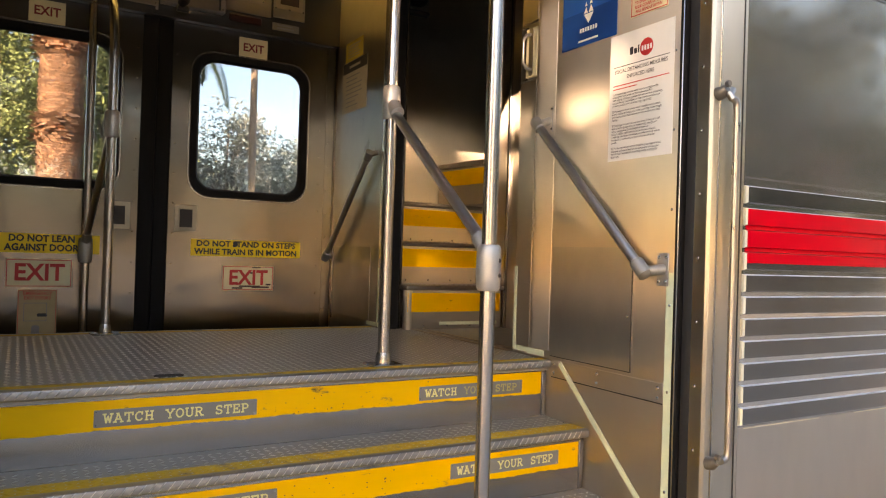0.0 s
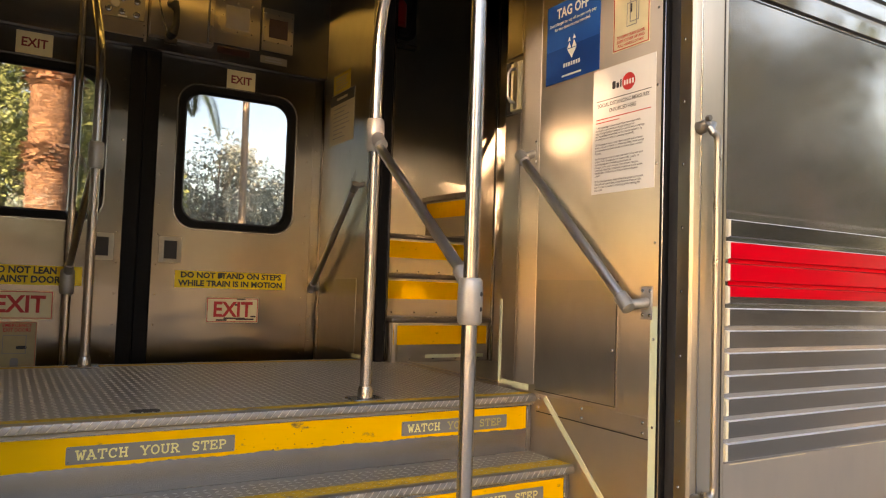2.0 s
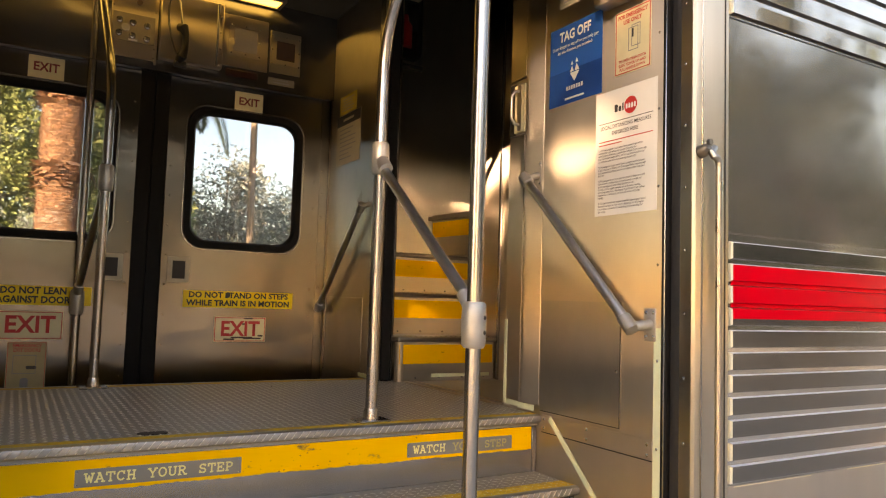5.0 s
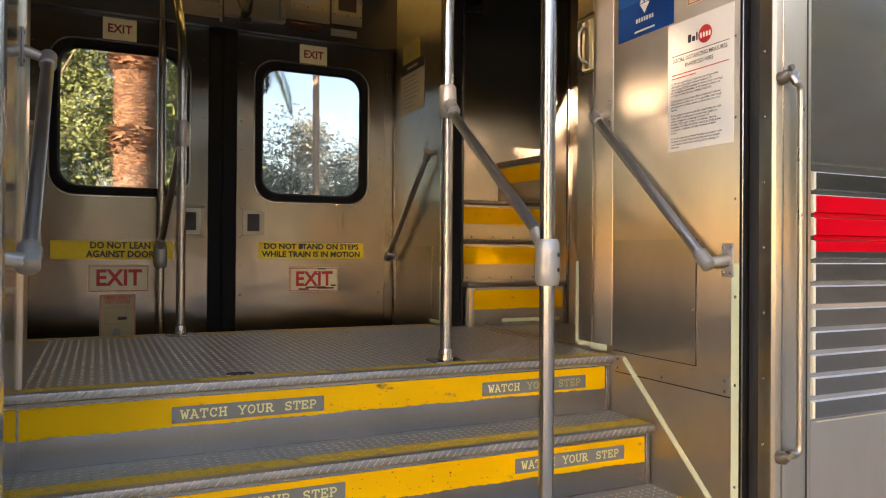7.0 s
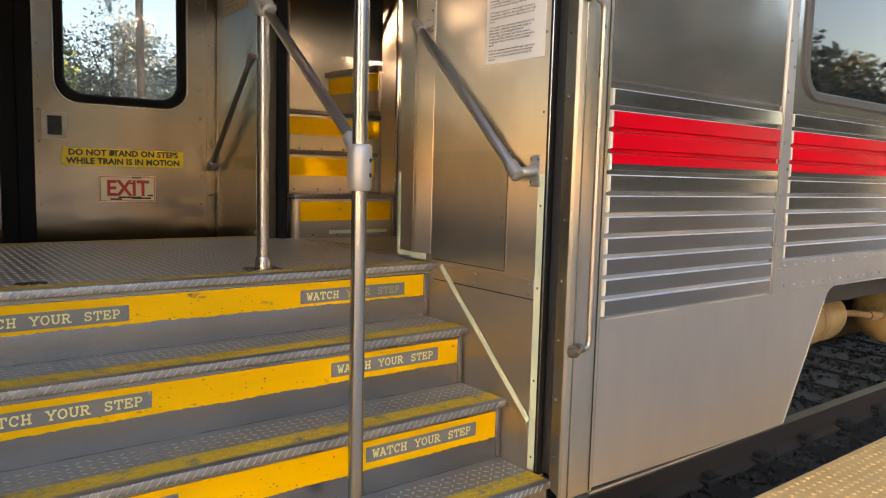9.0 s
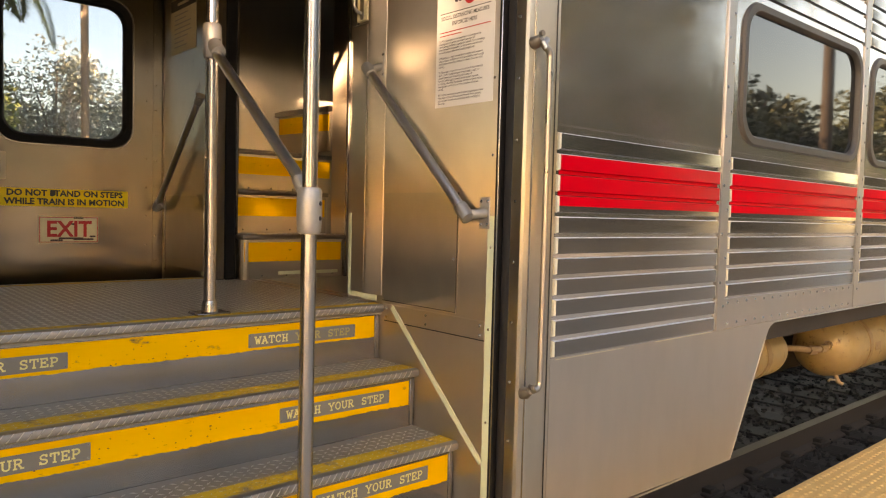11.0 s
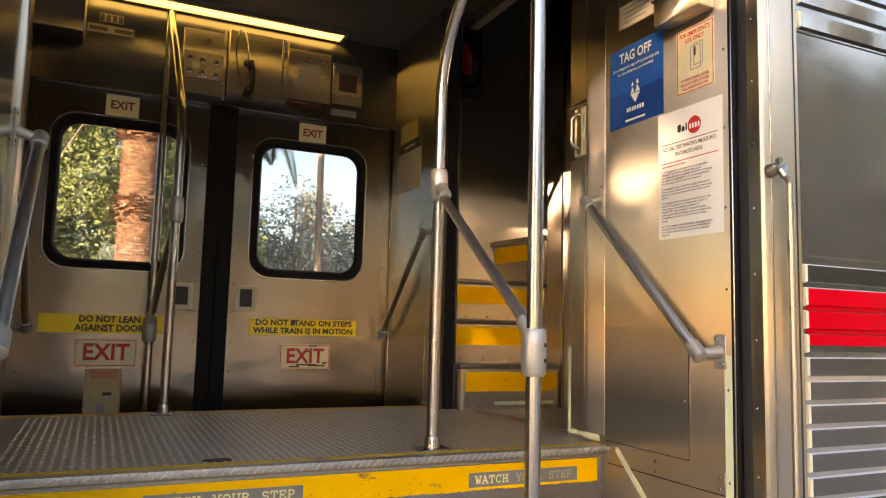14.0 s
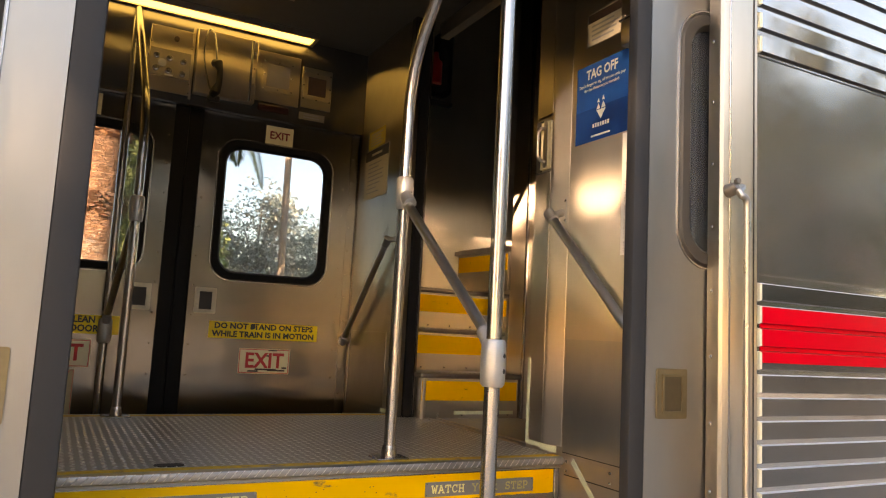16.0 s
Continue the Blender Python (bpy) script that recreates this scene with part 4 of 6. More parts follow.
G_FAR, G_NEAR = "far entrance doors", "near entrance doors"
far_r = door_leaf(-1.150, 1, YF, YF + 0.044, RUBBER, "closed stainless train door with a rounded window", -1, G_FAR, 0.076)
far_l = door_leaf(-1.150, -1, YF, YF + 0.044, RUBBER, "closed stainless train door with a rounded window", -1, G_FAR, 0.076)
near_r = door_leaf(0.006, 1, YD0, YD1, RUBBER_GREY, "stainless sliding train door that starts to close", -1, G_NEAR, 0.058)
near_l = door_leaf(-1.956, -1, YD0, YD1, RUBBER_GREY, "stainless sliding train door that starts to close", -1, G_NEAR, 0.058)
# ---- signs on the far doors ----
def sign(name, face, at, w, h, base, label, category="sign", edge=None, edge_w=0.004, corner=0.0):
    s = thing(name, at, label, category)
    part("panel", slab(face, at, w, h, 0.0015, corner), base, s)
    if edge:
        part("border", border(face, Vector(at) + face[2] * 0.0015, w - 0.006, h - 0.006, 0.0006, edge_w), edge, s)
    return s


def bars(face, at, w, rows, pitch, height, material, parent, rng, ragged_right=0.25, name="line_of_print"):
    """Print too small to read, as plain bars."""
    u, v, n = face
    for k in range(rows):
        ww = w * (1 - rng.random() * ragged_right)
        part(name, slab(face, Vector(at) + u * ((ww - w) / 2) - v * (k * pitch), ww, height, 0.0006), material, parent)


YS = YF + 0.001
rng = random.Random(9)
s = sign("do_not_lean_sign", FACE_Y, (-1.688, YS, 0.382), 0.578, 0.094, SIGN_YELLOW, "yellow warning sticker reading do not lean against door")
lettering("DO NOT LEAN", (-1.655, YS - 0.0015, 0.405), FACE_Y, 0.046, INK, s, 0.285, 0.0016)
lettering("AGAINST DOOR", (-1.655, YS - 0.0015, 0.360), FACE_Y, 0.046, INK, s, 0.325, 0.0016)
s = sign("do_not_stand_sign", FACE_Y, (-0.645, YS, 0.387), 0.612, 0.090, SIGN_YELLOW, "yellow warning sticker reading do not stand on steps")
lettering("DO NOT STAND ON STEPS", (-0.645, YS - 0.0015, 0.409), FACE_Y, 0.043, INK, s, 0.555, 0.0016)
lettering("WHILE TRAIN IS IN MOTION", (-0.645, YS - 0.0015, 0.365), FACE_Y, 0.043, INK, s, 0.575, 0.0016)
part("scuff", slab(FACE_Y, (-0.712, YS - 0.0015, 0.412), 0.026, 0.03, 0.0008, 0.01), INK, s)
for x, scuffed in ((-1.663, False), (-0.635, True)):
    s = sign("exit_sign", FACE_Y, (x, YS, 0.236 if not scuffed else 0.222), 0.287, 0.138, CREAM, "scratched cream exit sign with red letters" if scuffed else "cream exit sign with red letters and border", edge=INK_RED)
    lettering("EXIT", (x, YS - 0.0015, 0.236 if not scuffed else 0.222), FACE_Y, 0.115, INK_RED, s, 0.215, 0.003)
    if scuffed:
        for dx, dz, w in ((0.045, 0.062, 0.05), (0.01, -0.045, 0.12), (0.07, -0.05, 0.10), (-0.06, -0.055, 0.06), (0.115, -0.035, 0.03), (0.02, 0.03, 0.02)):
            part("scuff", slab(FACE_Y, (x + dx, YS - 0.0022, 0.222 + dz), w, 0.009, 0.0006, 0.004), BROWN_LENS, s)
s = sign("emergency_exit_sign", FACE_Y, (-1.667, YS, 0.032), 0.170, 0.245, NOTICE_OLD, "faded cream emergency exit doors notice", edge=INK_RED, edge_w=0.002)
lettering("EMERGENCY", (-1.667, YS - 0.0015, 0.136), FACE_Y, 0.024, INK_RED, s, 0.125, 0.0004)
lettering("EXIT DOORS", (-1.667, YS - 0.0015, 0.114), FACE_Y, 0.024, INK_RED, s, 0.115, 0.0004)
part("drawing", border(FACE_Y, (-1.675, YS - 0.0015, 0.045), 0.10, 0.09, 0.0006, 0.003), INK_GREY, s)
part("drawing_mark", slab(FACE_Y, (-1.645, YS - 0.0015, 0.03), 0.045, 0.016, 0.0006, 0.006), INK, s)
part("drawing_mark", slab(FACE_Y, (-1.672, YS - 0.0015, -0.045), 0.035, 0.05, 0.0006, 0.012), INK_GREY, s)
for x in (-1.669, -0.648):
    s = sign("small_exit_sign", FACE_Y, (x, YS - 0.0, 1.522 if x < -1 else 1.513), 0.160, 0.112, CREAM, "small cream exit plate with dark red letters")
    lettering("EXIT", (x, YS - 0.0015, 1.522 if x < -1 else 1.513), FACE_Y, 0.062, mat("dark_red_ink", (0.22, 0.02, 0.02), 0.6), s, 0.115, 0.0015)

# ---- fittings on the header ----
YH = 2.625
cp = thing("control_panel", (-1.282, YH, 1.81), "steel door control panel with round buttons", "control panel")
part("plate", B(-1.393, -1.172, YH - 0.012, YH, 1.637, 1.995, 0.003), STEEL_IN, cp)
part("button_plate", B(-1.388, -1.180, YH - 0.018, YH - 0.011, 1.717, 1.868, 0.002), PULL_DULL, cp, "dull steel button plate")
for x, z in ((-1.355, 1.825), (-1.29, 1.82), (-1.22, 1.815), (-1.355, 1.755), (-1.29, 1.75), (-1.22, 1.745)):
    bt = part("button", T([(x, YH - 0.017, z), (x, YH - 0.026, z), (x, YH - 0.028, z)], [0.017, 0.016, 0.012], 16), STEEL_TUBE, cp)
    part("cap", T([(x, YH - 0.027, z), (x, YH - 0.031, z)], 0.009, 12), PHONE, bt)
part("key_switch", T([(-1.325, YH - 0.017, 1.787), (-1.325, YH - 0.03, 1.787)], 0.021, 18), CAST, cp)
part("lamp", T([(-1.262, YH - 0.011, 1.935), (-1.262, YH - 0.022, 1.935)], 0.014, 14), BROWN_LENS, cp)
bars(FACE_Y, (-1.284, YH - 0.018, 1.728), 0.05, 1, 0.01, 0.008, PAPER, cp, rng)
rivets(cp, [(x, YH - 0.012, z) for x in (-1.385, -1.18) for z in (1.65, 1.70, 1.90, 1.985)], (0, -1, 0), 0.004)

hs = thing("intercom_handset", (-0.99, YH, 1.83), "steel intercom panel with a black handset on a cord", "intercom")
part("plate", B(-1.158, -0.83, YH - 0.05, YH, 1.652, 2.015, 0.004), STEEL_IN, hs)
rivets(hs, [(-0.845, YH - 0.05, z) for z in (1.67, 1.76, 1.85, 1.94, 2.0)], (0, -1, 0), 0.005)
part("hinge", B(-0.868, -0.856, YH - 0.056, YH - 0.049, 1.66, 2.01, 0.002), STEEL_TUBE, hs)
hx = -1.05
hand = part("handset", T([(hx - 0.012, YH - 0.075, 1.650), (hx - 0.002, YH - 0.10, 1.665), (hx + 0.012, YH - 0.105, 1.710), (hx + 0.012, YH - 0.105, 1.780), (hx, YH - 0.10, 1.818), (hx - 0.016, YH - 0.075, 1.826)], [0.022, 0.027, 0.017, 0.016, 0.027, 0.022], 14), PHONE, hs, "black telephone handset")
part("cradle", B(hx - 0.035, hx + 0.03, YH - 0.07, YH - 0.049, 1.615, 1.650, 0.006), PHONE, hs)
part("cord", T(arc((hx - 0.06, YH - 0.055, 2.0), (hx - 0.03, YH - 0.11, 2.06), (hx - 0.005, YH - 0.085, 1.820), 10), 0.0045, 8), STEEL_TUBE, hs, "curled pale cord")
part("cord", T(arc((hx - 0.06, YH - 0.055, 2.0), (hx - 0.10, YH - 0.075, 1.85), (hx - 0.02, YH - 0.08, 1.660), 10), 0.0045, 8), STEEL_TUBE, hs, "curled pale cord")

for x0, x1, z0, z1, inner in ((-0.826, -0.568, 1.690, 1.985, True), (-0.555, -0.372, 1.700, 1.945, False)):
    sp = thing("speaker_panel", ((x0 + x1) / 2, YH, (z0 + z1) / 2), "riveted steel speaker cover over the doors", "speaker panel")
    part("plate", B(x0, x1, YH - 0.008, YH, z0, z1, 0.002), STEEL_IN if inner else STEEL_PANEL, sp)
    cx, cz = (x0 + x1) / 2, (z0 + z1) / 2 + 0.01
    part("grille", B(cx - 0.065, cx + 0.065, YH - 0.0105, YH - 0.007, cz - 0.065, cz + 0.065, 0.001), BROWN_LENS if not inner else STEEL_SKIRT, sp, "dull mesh grille")
    part("grille_frame", border(FACE_Y, (cx, YH - 0.0085, cz), 0.19 if inner else 0.16, 0.19 if inner else 0.16, 0.004, 0.025), STEEL_IN, sp)
    rivets(sp, [(cx + dx, YH - 0.0125, cz + dz) for dx, dz in ((-0.08, -0.08), (0, -0.08), (0.08, -0.08), (-0.08, 0), (0.08, 0), (-0.08, 0.08), (0, 0.08), (0.08, 0.08))], (0, -1, 0), 0.005)
s = sign("small_plate", FACE_Y, (-0.48, YH - 0.001, 1.650), 0.155, 0.042, NOTE_GREY, "small grey plate with two lines of print")
bars(FACE_Y, (-0.48, YH - 0.0025, 1.660), 0.10, 2, 0.016, 0.008, INK_GREY, s, rng)
rl = thing("indicator_lamp", (-0.71, YH, 1.654), "dark red indicator lamp strip, unlit", "lamp")
part("lens", B(-0.80, -0.62, YH - 0.012, YH, 1.634, 1.676, 0.006), mat("dark_red_lens", (0.035, 0.007, 0.006), 0.3), rl)
np_ = sign("steel_plate", FACE_Y, (-1.751, YH - 0.001, 1.967), 0.115, 0.045, STEEL_IN, "worn steel plate with four dark marks")
for k in range(4):
    part("bar", slab(FACE_Y, (-1.795 + 0.029 * k, YH - 0.0025, 1.967), 0.019, 0.036, 0.0006), INK, np_)
mp_ = sign("maker_plate", FACE_Y, (-1.751, YH - 0.001, 1.905), 0.22, 0.044, NOTE_GREY, "flaking white maker's badge")
part("bar", slab(FACE_Y, (-1.81, YH - 0.0025, 1.905), 0.085, 0.020, 0.0006), INK, mp_)
part("bar", slab(FACE_Y, (-1.69, YH - 0.0025, 1.905), 0.085, 0.020, 0.0006), INK, mp_)
ob_ = thing("overhead_box", (-2.0, 2.56, 1.95), "dark steel equipment box under the ceiling", "equipment box")
part("body", B(-2.10, -1.87, 2.50, YH, 1.83, Z_CEIL, 0.005), STEEL_IN, ob_)
part("underside", B(-2.095, -1.875, 2.505, 2.62, 1.80, 1.831, 0.003), DARK, ob_)

for x0, x1, y0, y1 in ((-1.86, -0.53, 2.50, 2.60), (-1.60, -0.80, 1.97, 2.06)):
    cl = thing("ceiling_light", ((x0 + x1) / 2, (y0 + y1) / 2, Z_CEIL), "long yellow-glowing ceiling light strip", "ceiling light", "ceiling lights")
    part("frame", border((Vector((1, 0, 0)), Vector((0, 1, 0)), Vector((0, 0, -1))), ((x0 + x1) / 2, (y0 + y1) / 2, Z_CEIL), x1 - x0 + 0.04, y1 - y0 + 0.04, 0.03, 0.02), STEEL_IN, cl)
    part("diffuser", B(x0, x1, y0, y1, Z_CEIL - 0.028, Z_CEIL - 0.002, 0.008), LAMP_GLOW, cl, "glowing yellow diffuser")

# ---- stickers on the entrance wall ----
tag = sign("tag_off_sticker", FACE_X, (-0.001, 0.596, 1.316), 0.290, 0.302, BLUE, "blue square fare reminder sticker with white words")
u, v, n = FACE_X
part("dark_half", slab(FACE_X, (-0.0026, 0.596, 1.228), 0.290, 0.126, 0.0005), BLUE_DARK, tag)
lettering("TAG OFF", (-0.0026, 0.596, 1.425), FACE_X, 0.052, PAPER, tag, 0.175, 0.0016)
lettering("Don't forget to tag off so you only pay", (-0.0026, 0.596, 1.388), FACE_X, 0.0165, PAPER, tag, 0.255, 0.0003)
lettering("for the distance you traveled.", (-0.0026, 0.596, 1.368), FACE_X, 0.0165, PAPER, tag, 0.195, 0.0003)
for corners in (((-0.026, 0.0), (0.026, 0.0), (0.0, -0.036)), ((-0.026, 0.003), (-0.004, 0.003), (-0.014, 0.026)), ((0.0, 0.003), (0.026, 0.003), (0.011, 0.030)), ((-0.022, 0.029), (-0.008, 0.029), (-0.014, 0.045)), ((0.004, 0.033), (0.020, 0.033), (0.011, 0.052))):
    boat = bmesh.new()
    boat.faces.new([boat.verts.new(Vector((-0.0034, 0.596, 1.278)) + u * p + v * q) for p, q in corners])
    part("triangle", boat, PAPER, tag, flat=True)
for k in range(7):
    part("bar", slab(FACE_X, (-0.0032, 0.637 - 0.0137 * k, 1.222), 0.009, 0.015, 0.0005), PAPER, tag)
part("bar", slab(FACE_X, (-0.0032, 0.596, 1.183), 0.105, 0.007, 0.0005), PAPER, tag)

em = sign("emergency_sticker", FACE_X, (-0.001, 0.303, 1.312), 0.165, 0.222, CREAM, "cream emergency door opening sticker with red words", edge=INK_RED, edge_w=0.003)
lettering("FOR EMERGENCY", (-0.0026, 0.303, 1.400), FACE_X, 0.020, INK_RED, em, 0.135, 0.0006)
lettering("USE ONLY", (-0.0026, 0.303, 1.379), FACE_X, 0.020, INK_RED, em, 0.085, 0.0006)
for k, w in enumerate(("TO OPEN TRAIN DOOR", "SLIDE COVER UP AND", "PULL HANDLE DOWN")):
    lettering(w, (-0.0026, 0.303, 1.246 - 0.0145 * k), FACE_X, 0.0135, INK_RED, em, 0.125 if k < 2 else 0.115, 0.0004)
part("drawing", border(FACE_X, (-0.0026, 0.300, 1.315), 0.045, 0.080, 0.0006, 0.0025), INK_GREY, em)
part("drawing", border(FACE_X, (-0.0026, 0.288, 1.325), 0.040, 0.075, 0.0006, 0.0025), INK_GREY, em)
part("drawing_mark", slab(FACE_X, (-0.0026, 0.303, 1.335), 0.008, 0.030, 0.0006), INK, em)

po = sign("distancing_poster", FACE_X, (-0.001, 0.333, 0.942), 0.286, 0.432, PAPER, "white printed distancing poster with a red round badge", "poster")
part("badge_disc", T([(-0.0026, 0.308, 1.090), (-0.0036, 0.308, 1.090)], 0.029, 28), INK_RED, po, "red disc of the badge")
for k, (y, w, h) in enumerate(((0.376, 0.015, 0.026), (0.358, 0.013, 0.018), (0.344, 0.006, 0.026))):
    part("bar", slab(FACE_X, (-0.0026, y, 1.078 + h / 2), w, h, 0.0006, 0.004 if k < 2 else 0.0), INK, po)
for k in range(4):
    part("bar", slab(FACE_X, (-0.004, 0.325 - 0.0125 * k, 1.088), 0.0075, 0.017, 0.0006, 0.002), PAPER, po)
part("rule", slab(FACE_X, (-0.0026, 0.333, 1.047), 0.250, 0.0022, 0.0006), INK, po)
lettering("SOCIAL DISTANCING MEASURES", (-0.0026, 0.333, 1.030), FACE_X, 0.0185, INK, po, 0.236, 0.0002)
lettering("ENFORCED HERE", (-0.0026, 0.333, 1.007), FACE_X, 0.0185, INK, po, 0.122, 0.0002)
for k, w in enumerate((0.25, 0.11)):
    part("line_of_print", slab(FACE_X, (-0.0026, 0.458 - w / 2, 0.983 - 0.0115 * k), w, 0.0030, 0.0006), INK_RED, po)
POSTER = (("1) All passengers must wear face coverings while", "waiting for and while on board (except for", "very young children, people for whom face coverings", "are medically inadvisable, or for communication by", "or with people who are hearing impaired)."),
          ("2) Passengers must cover their coughs and sneezes", "with a tissue or fabric or, if not possible, must cough", "and sneeze into their sleeve or elbow (but not into", "hands)."),
          ("3) Passengers must not use the train if they are sick", "with a fever (subjective or measured), cough, or", "other symptoms (including shortness of", "breath, chills, night sweats, sore throat, nausea,", "vomiting, diarrhea, tiredness, muscle or body aches,", "headaches, confusion, or loss of sense of taste/", "smell)."),
          ("4) To the maximum extent feasible, passengers must", "maintain at least 6 feet social distance from people", "not in their household, including while waiting for", "the train."))
z = 0.954
for para in POSTER:
    for w in para:
        lettering(w, (-0.0026, 0.459, z), FACE_X, 0.0105, INK, po, None, 0.00010, align="LEFT", name="line_of_print")
        z -= 0.0098
    z -= 0.0095

no = sign("notice", FACE_X, (-0.001, 0.582, 1.605), 0.21, 0.13, NOTICE, "grey printed notice with a dark heading", "notice")
part("heading", slab(FACE_X, (-0.0026, 0.582, 1.648), 0.205, 0.034, 0.0006), BROWN_LENS, no)
bars(FACE_X, (-0.0026, 0.582, 1.615), 0.16, 4, 0.018, 0.007, INK_GREY, no, rng)
eb = thing("emergency_handle_box", (0.0, 0.32, 1.52), "stainless emergency handle cover on the entrance wall", "cover box")
part("cover", B(-0.065, 0.0, 0.215, 0.432, 1.445, 1.66, 0.010, segments=2), STEEL_IN, eb)
part("lip", B(-0.069, -0.005, 0.211, 0.436, 1.535, 1.541, 0.001), STEEL_TUBE, eb)
rivets(eb, [(-0.0655, 0.41, 1.55)], (-1, 0, 0), 0.005)

yn_ = sign("yellow_notice", FACE_X, (-0.151, 2.392, 1.530), 0.24, 0.11, mat("dull_yellow_paper", (0.42, 0.33, 0.05), 0.6), "small dull yellow notice on the far wall", "notice")
bars(FACE_X, (-0.1526, 2.392, 1.562), 0.17, 5, 0.016, 0.006, INK_GREY, yn_, rng)
fn = sign("rules_notice", FACE_X, (-0.151, 2.375, 1.325), 0.34, 0.29, NOTICE, "aged cream rules notice with a black heading", "notice")
part("heading", slab(FACE_X, (-0.1526, 2.375, 1.440), 0.335, 0.06, 0.0006), INK, fn)
bars(FACE_X, (-0.1532, 2.36, 1.440), 0.18, 1, 0.02, 0.014, NOTICE, fn, rng)
bars(FACE_X, (-0.1526, 2.375, 1.385), 0.24, 8, 0.024, 0.006, INK_GREY, fn, rng, 0.5)

# ---- exterior of the car ----
def jamb_profile(bm, flip=1, x=0.0):
    prof = [(0.0, 0.096), (-0.030, 0.030), (-0.040, 0.024), (-0.044, 0.014), (-0.040, 0.004), (-0.030, 0.0), (0.098, 0.0), (0.098, 0.096)]
    rows = [[bm.verts.new((x + flip * a, b, z)) for a, b in prof] for z in (-0.665, 3.2)]
    n = len(prof)
    for k in range(n):
        bm.faces.new((rows[0][k], rows[0][(k + 1) % n], rows[1][(k + 1) % n], rows[1][k]))
    bm.faces.new(rows[0])
    bm.faces.new(rows[1])
    return bm


jamb = structure("door_jamb", jamb_profile(bmesh.new()), JAMB, "riveted stainless door surround of the train car", "door frame")
rivets(jamb, [(-0.014, 0.065, z) for z in np.arange(-0.55, 1.7, 0.19)], (-0.91, -0.41, 0), 0.006)
part("jamb_bead", B(-0.022, -0.016, -0.004, 0.001, -0.66, 3.2, 0.002), STEEL_TUBE, jamb)
part("door_seal", B(-0.004, 0.02, 0.142, 0.167, -0.64, 1.70, 0.004, segments=2), RUBBER, jamb, "black rubber door seal")
part("door_seal", B(0.012, 0.05, 0.128, 0.142, -0.64, 1.70, 0.004), RUBBER, jamb)
part("seal_bead", B(-0.007, 0.0, 0.150, 0.156, -0.63, 1.70, 0.002), STEEL_TUBE, jamb)
part("edge_line", B(0.080, 0.083, -0.003, 0.001, -0.66, 3.2), JOINT_RIB_SHADE, jamb)
structure("door_jamb_left", jamb_profile(bmesh.new(), -1, X_L), STEEL_OUT, "riveted stainless door surround of the train car", "door frame")
structure("wall_header_near", B(X_L - 0.098, 0.098, 0.002, 0.16, 1.72, 3.2), STEEL_OUT, "stainless panel above the near doors", "wall")

gb = thing("grab_handle", (0.035, 0.0, 0.3), "vertical satin steel grab bar beside the train door", "grab handle")
gz0, gz1 = -0.175, 0.888
part("bar", T([(--0.026, -0.008, gz0 - 0.005), (-0.022, -0.038, gz0)] + arc((-0.018, -0.042, gz0 + 0.002), (0.002, -0.044, gz0 + 0.003), (0.002, -0.044, gz0 + 0.03), 5) + [(0.002, -0.044, 0.3)] + arc((0.002, -0.044, gz1 - 0.06), (0.002, -0.044, gz1 - 0.032), (-0.018, -0.042, gz1 - 0.031), 5) + [(-0.022, -0.038, gz1 - 0.02), (--0.026, -0.008, gz1 + 0.005)], 0.0105, 14), GRAB, gb)
for z in (gz0 - 0.002, gz1):
    ft = part("mount", T([(-0.026, 0.0, z - 0.012), (-0.026, -0.014, z - 0.010), (-0.026, -0.03, z)], [0.020, 0.019, 0.012], 16), MOUNT, gb)
    part("bolt", T([(-0.026, -0.028, z + 0.012), (-0.026, -0.040, z + 0.012)], 0.009, 6), MOUNT, ft)


def fluted_rib(x0, x1, h=0.054, d=0.011, red=0):
    """One pressed rib, its top at z = 0; red says which of its faces carry the stripe: 1 face down, 2 all, 3 upper part."""
    bm = bmesh.new()
    b = 0.0034
    zs = [0, -b, -b - (h - 2 * b) * 0.62, -(h - b), -h]
    ys = [0, -d, -d, -d, 0]
    # Slot 3 paints sky shine on top bevels, slot 4 shade under upper ribs.
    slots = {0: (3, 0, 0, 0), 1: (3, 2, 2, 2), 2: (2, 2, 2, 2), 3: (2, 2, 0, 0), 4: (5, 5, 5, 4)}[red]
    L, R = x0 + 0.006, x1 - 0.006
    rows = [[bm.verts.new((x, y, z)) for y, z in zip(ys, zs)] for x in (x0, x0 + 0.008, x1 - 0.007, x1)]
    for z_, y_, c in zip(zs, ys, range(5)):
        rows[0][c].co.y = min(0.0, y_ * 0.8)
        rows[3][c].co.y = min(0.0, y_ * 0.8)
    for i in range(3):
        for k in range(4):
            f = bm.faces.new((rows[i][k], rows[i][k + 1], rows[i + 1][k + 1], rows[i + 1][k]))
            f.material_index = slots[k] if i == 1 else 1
    for r in (rows[0], rows[3]):
        f = bm.faces.new(r)
        f.material_index = 1
    return bm


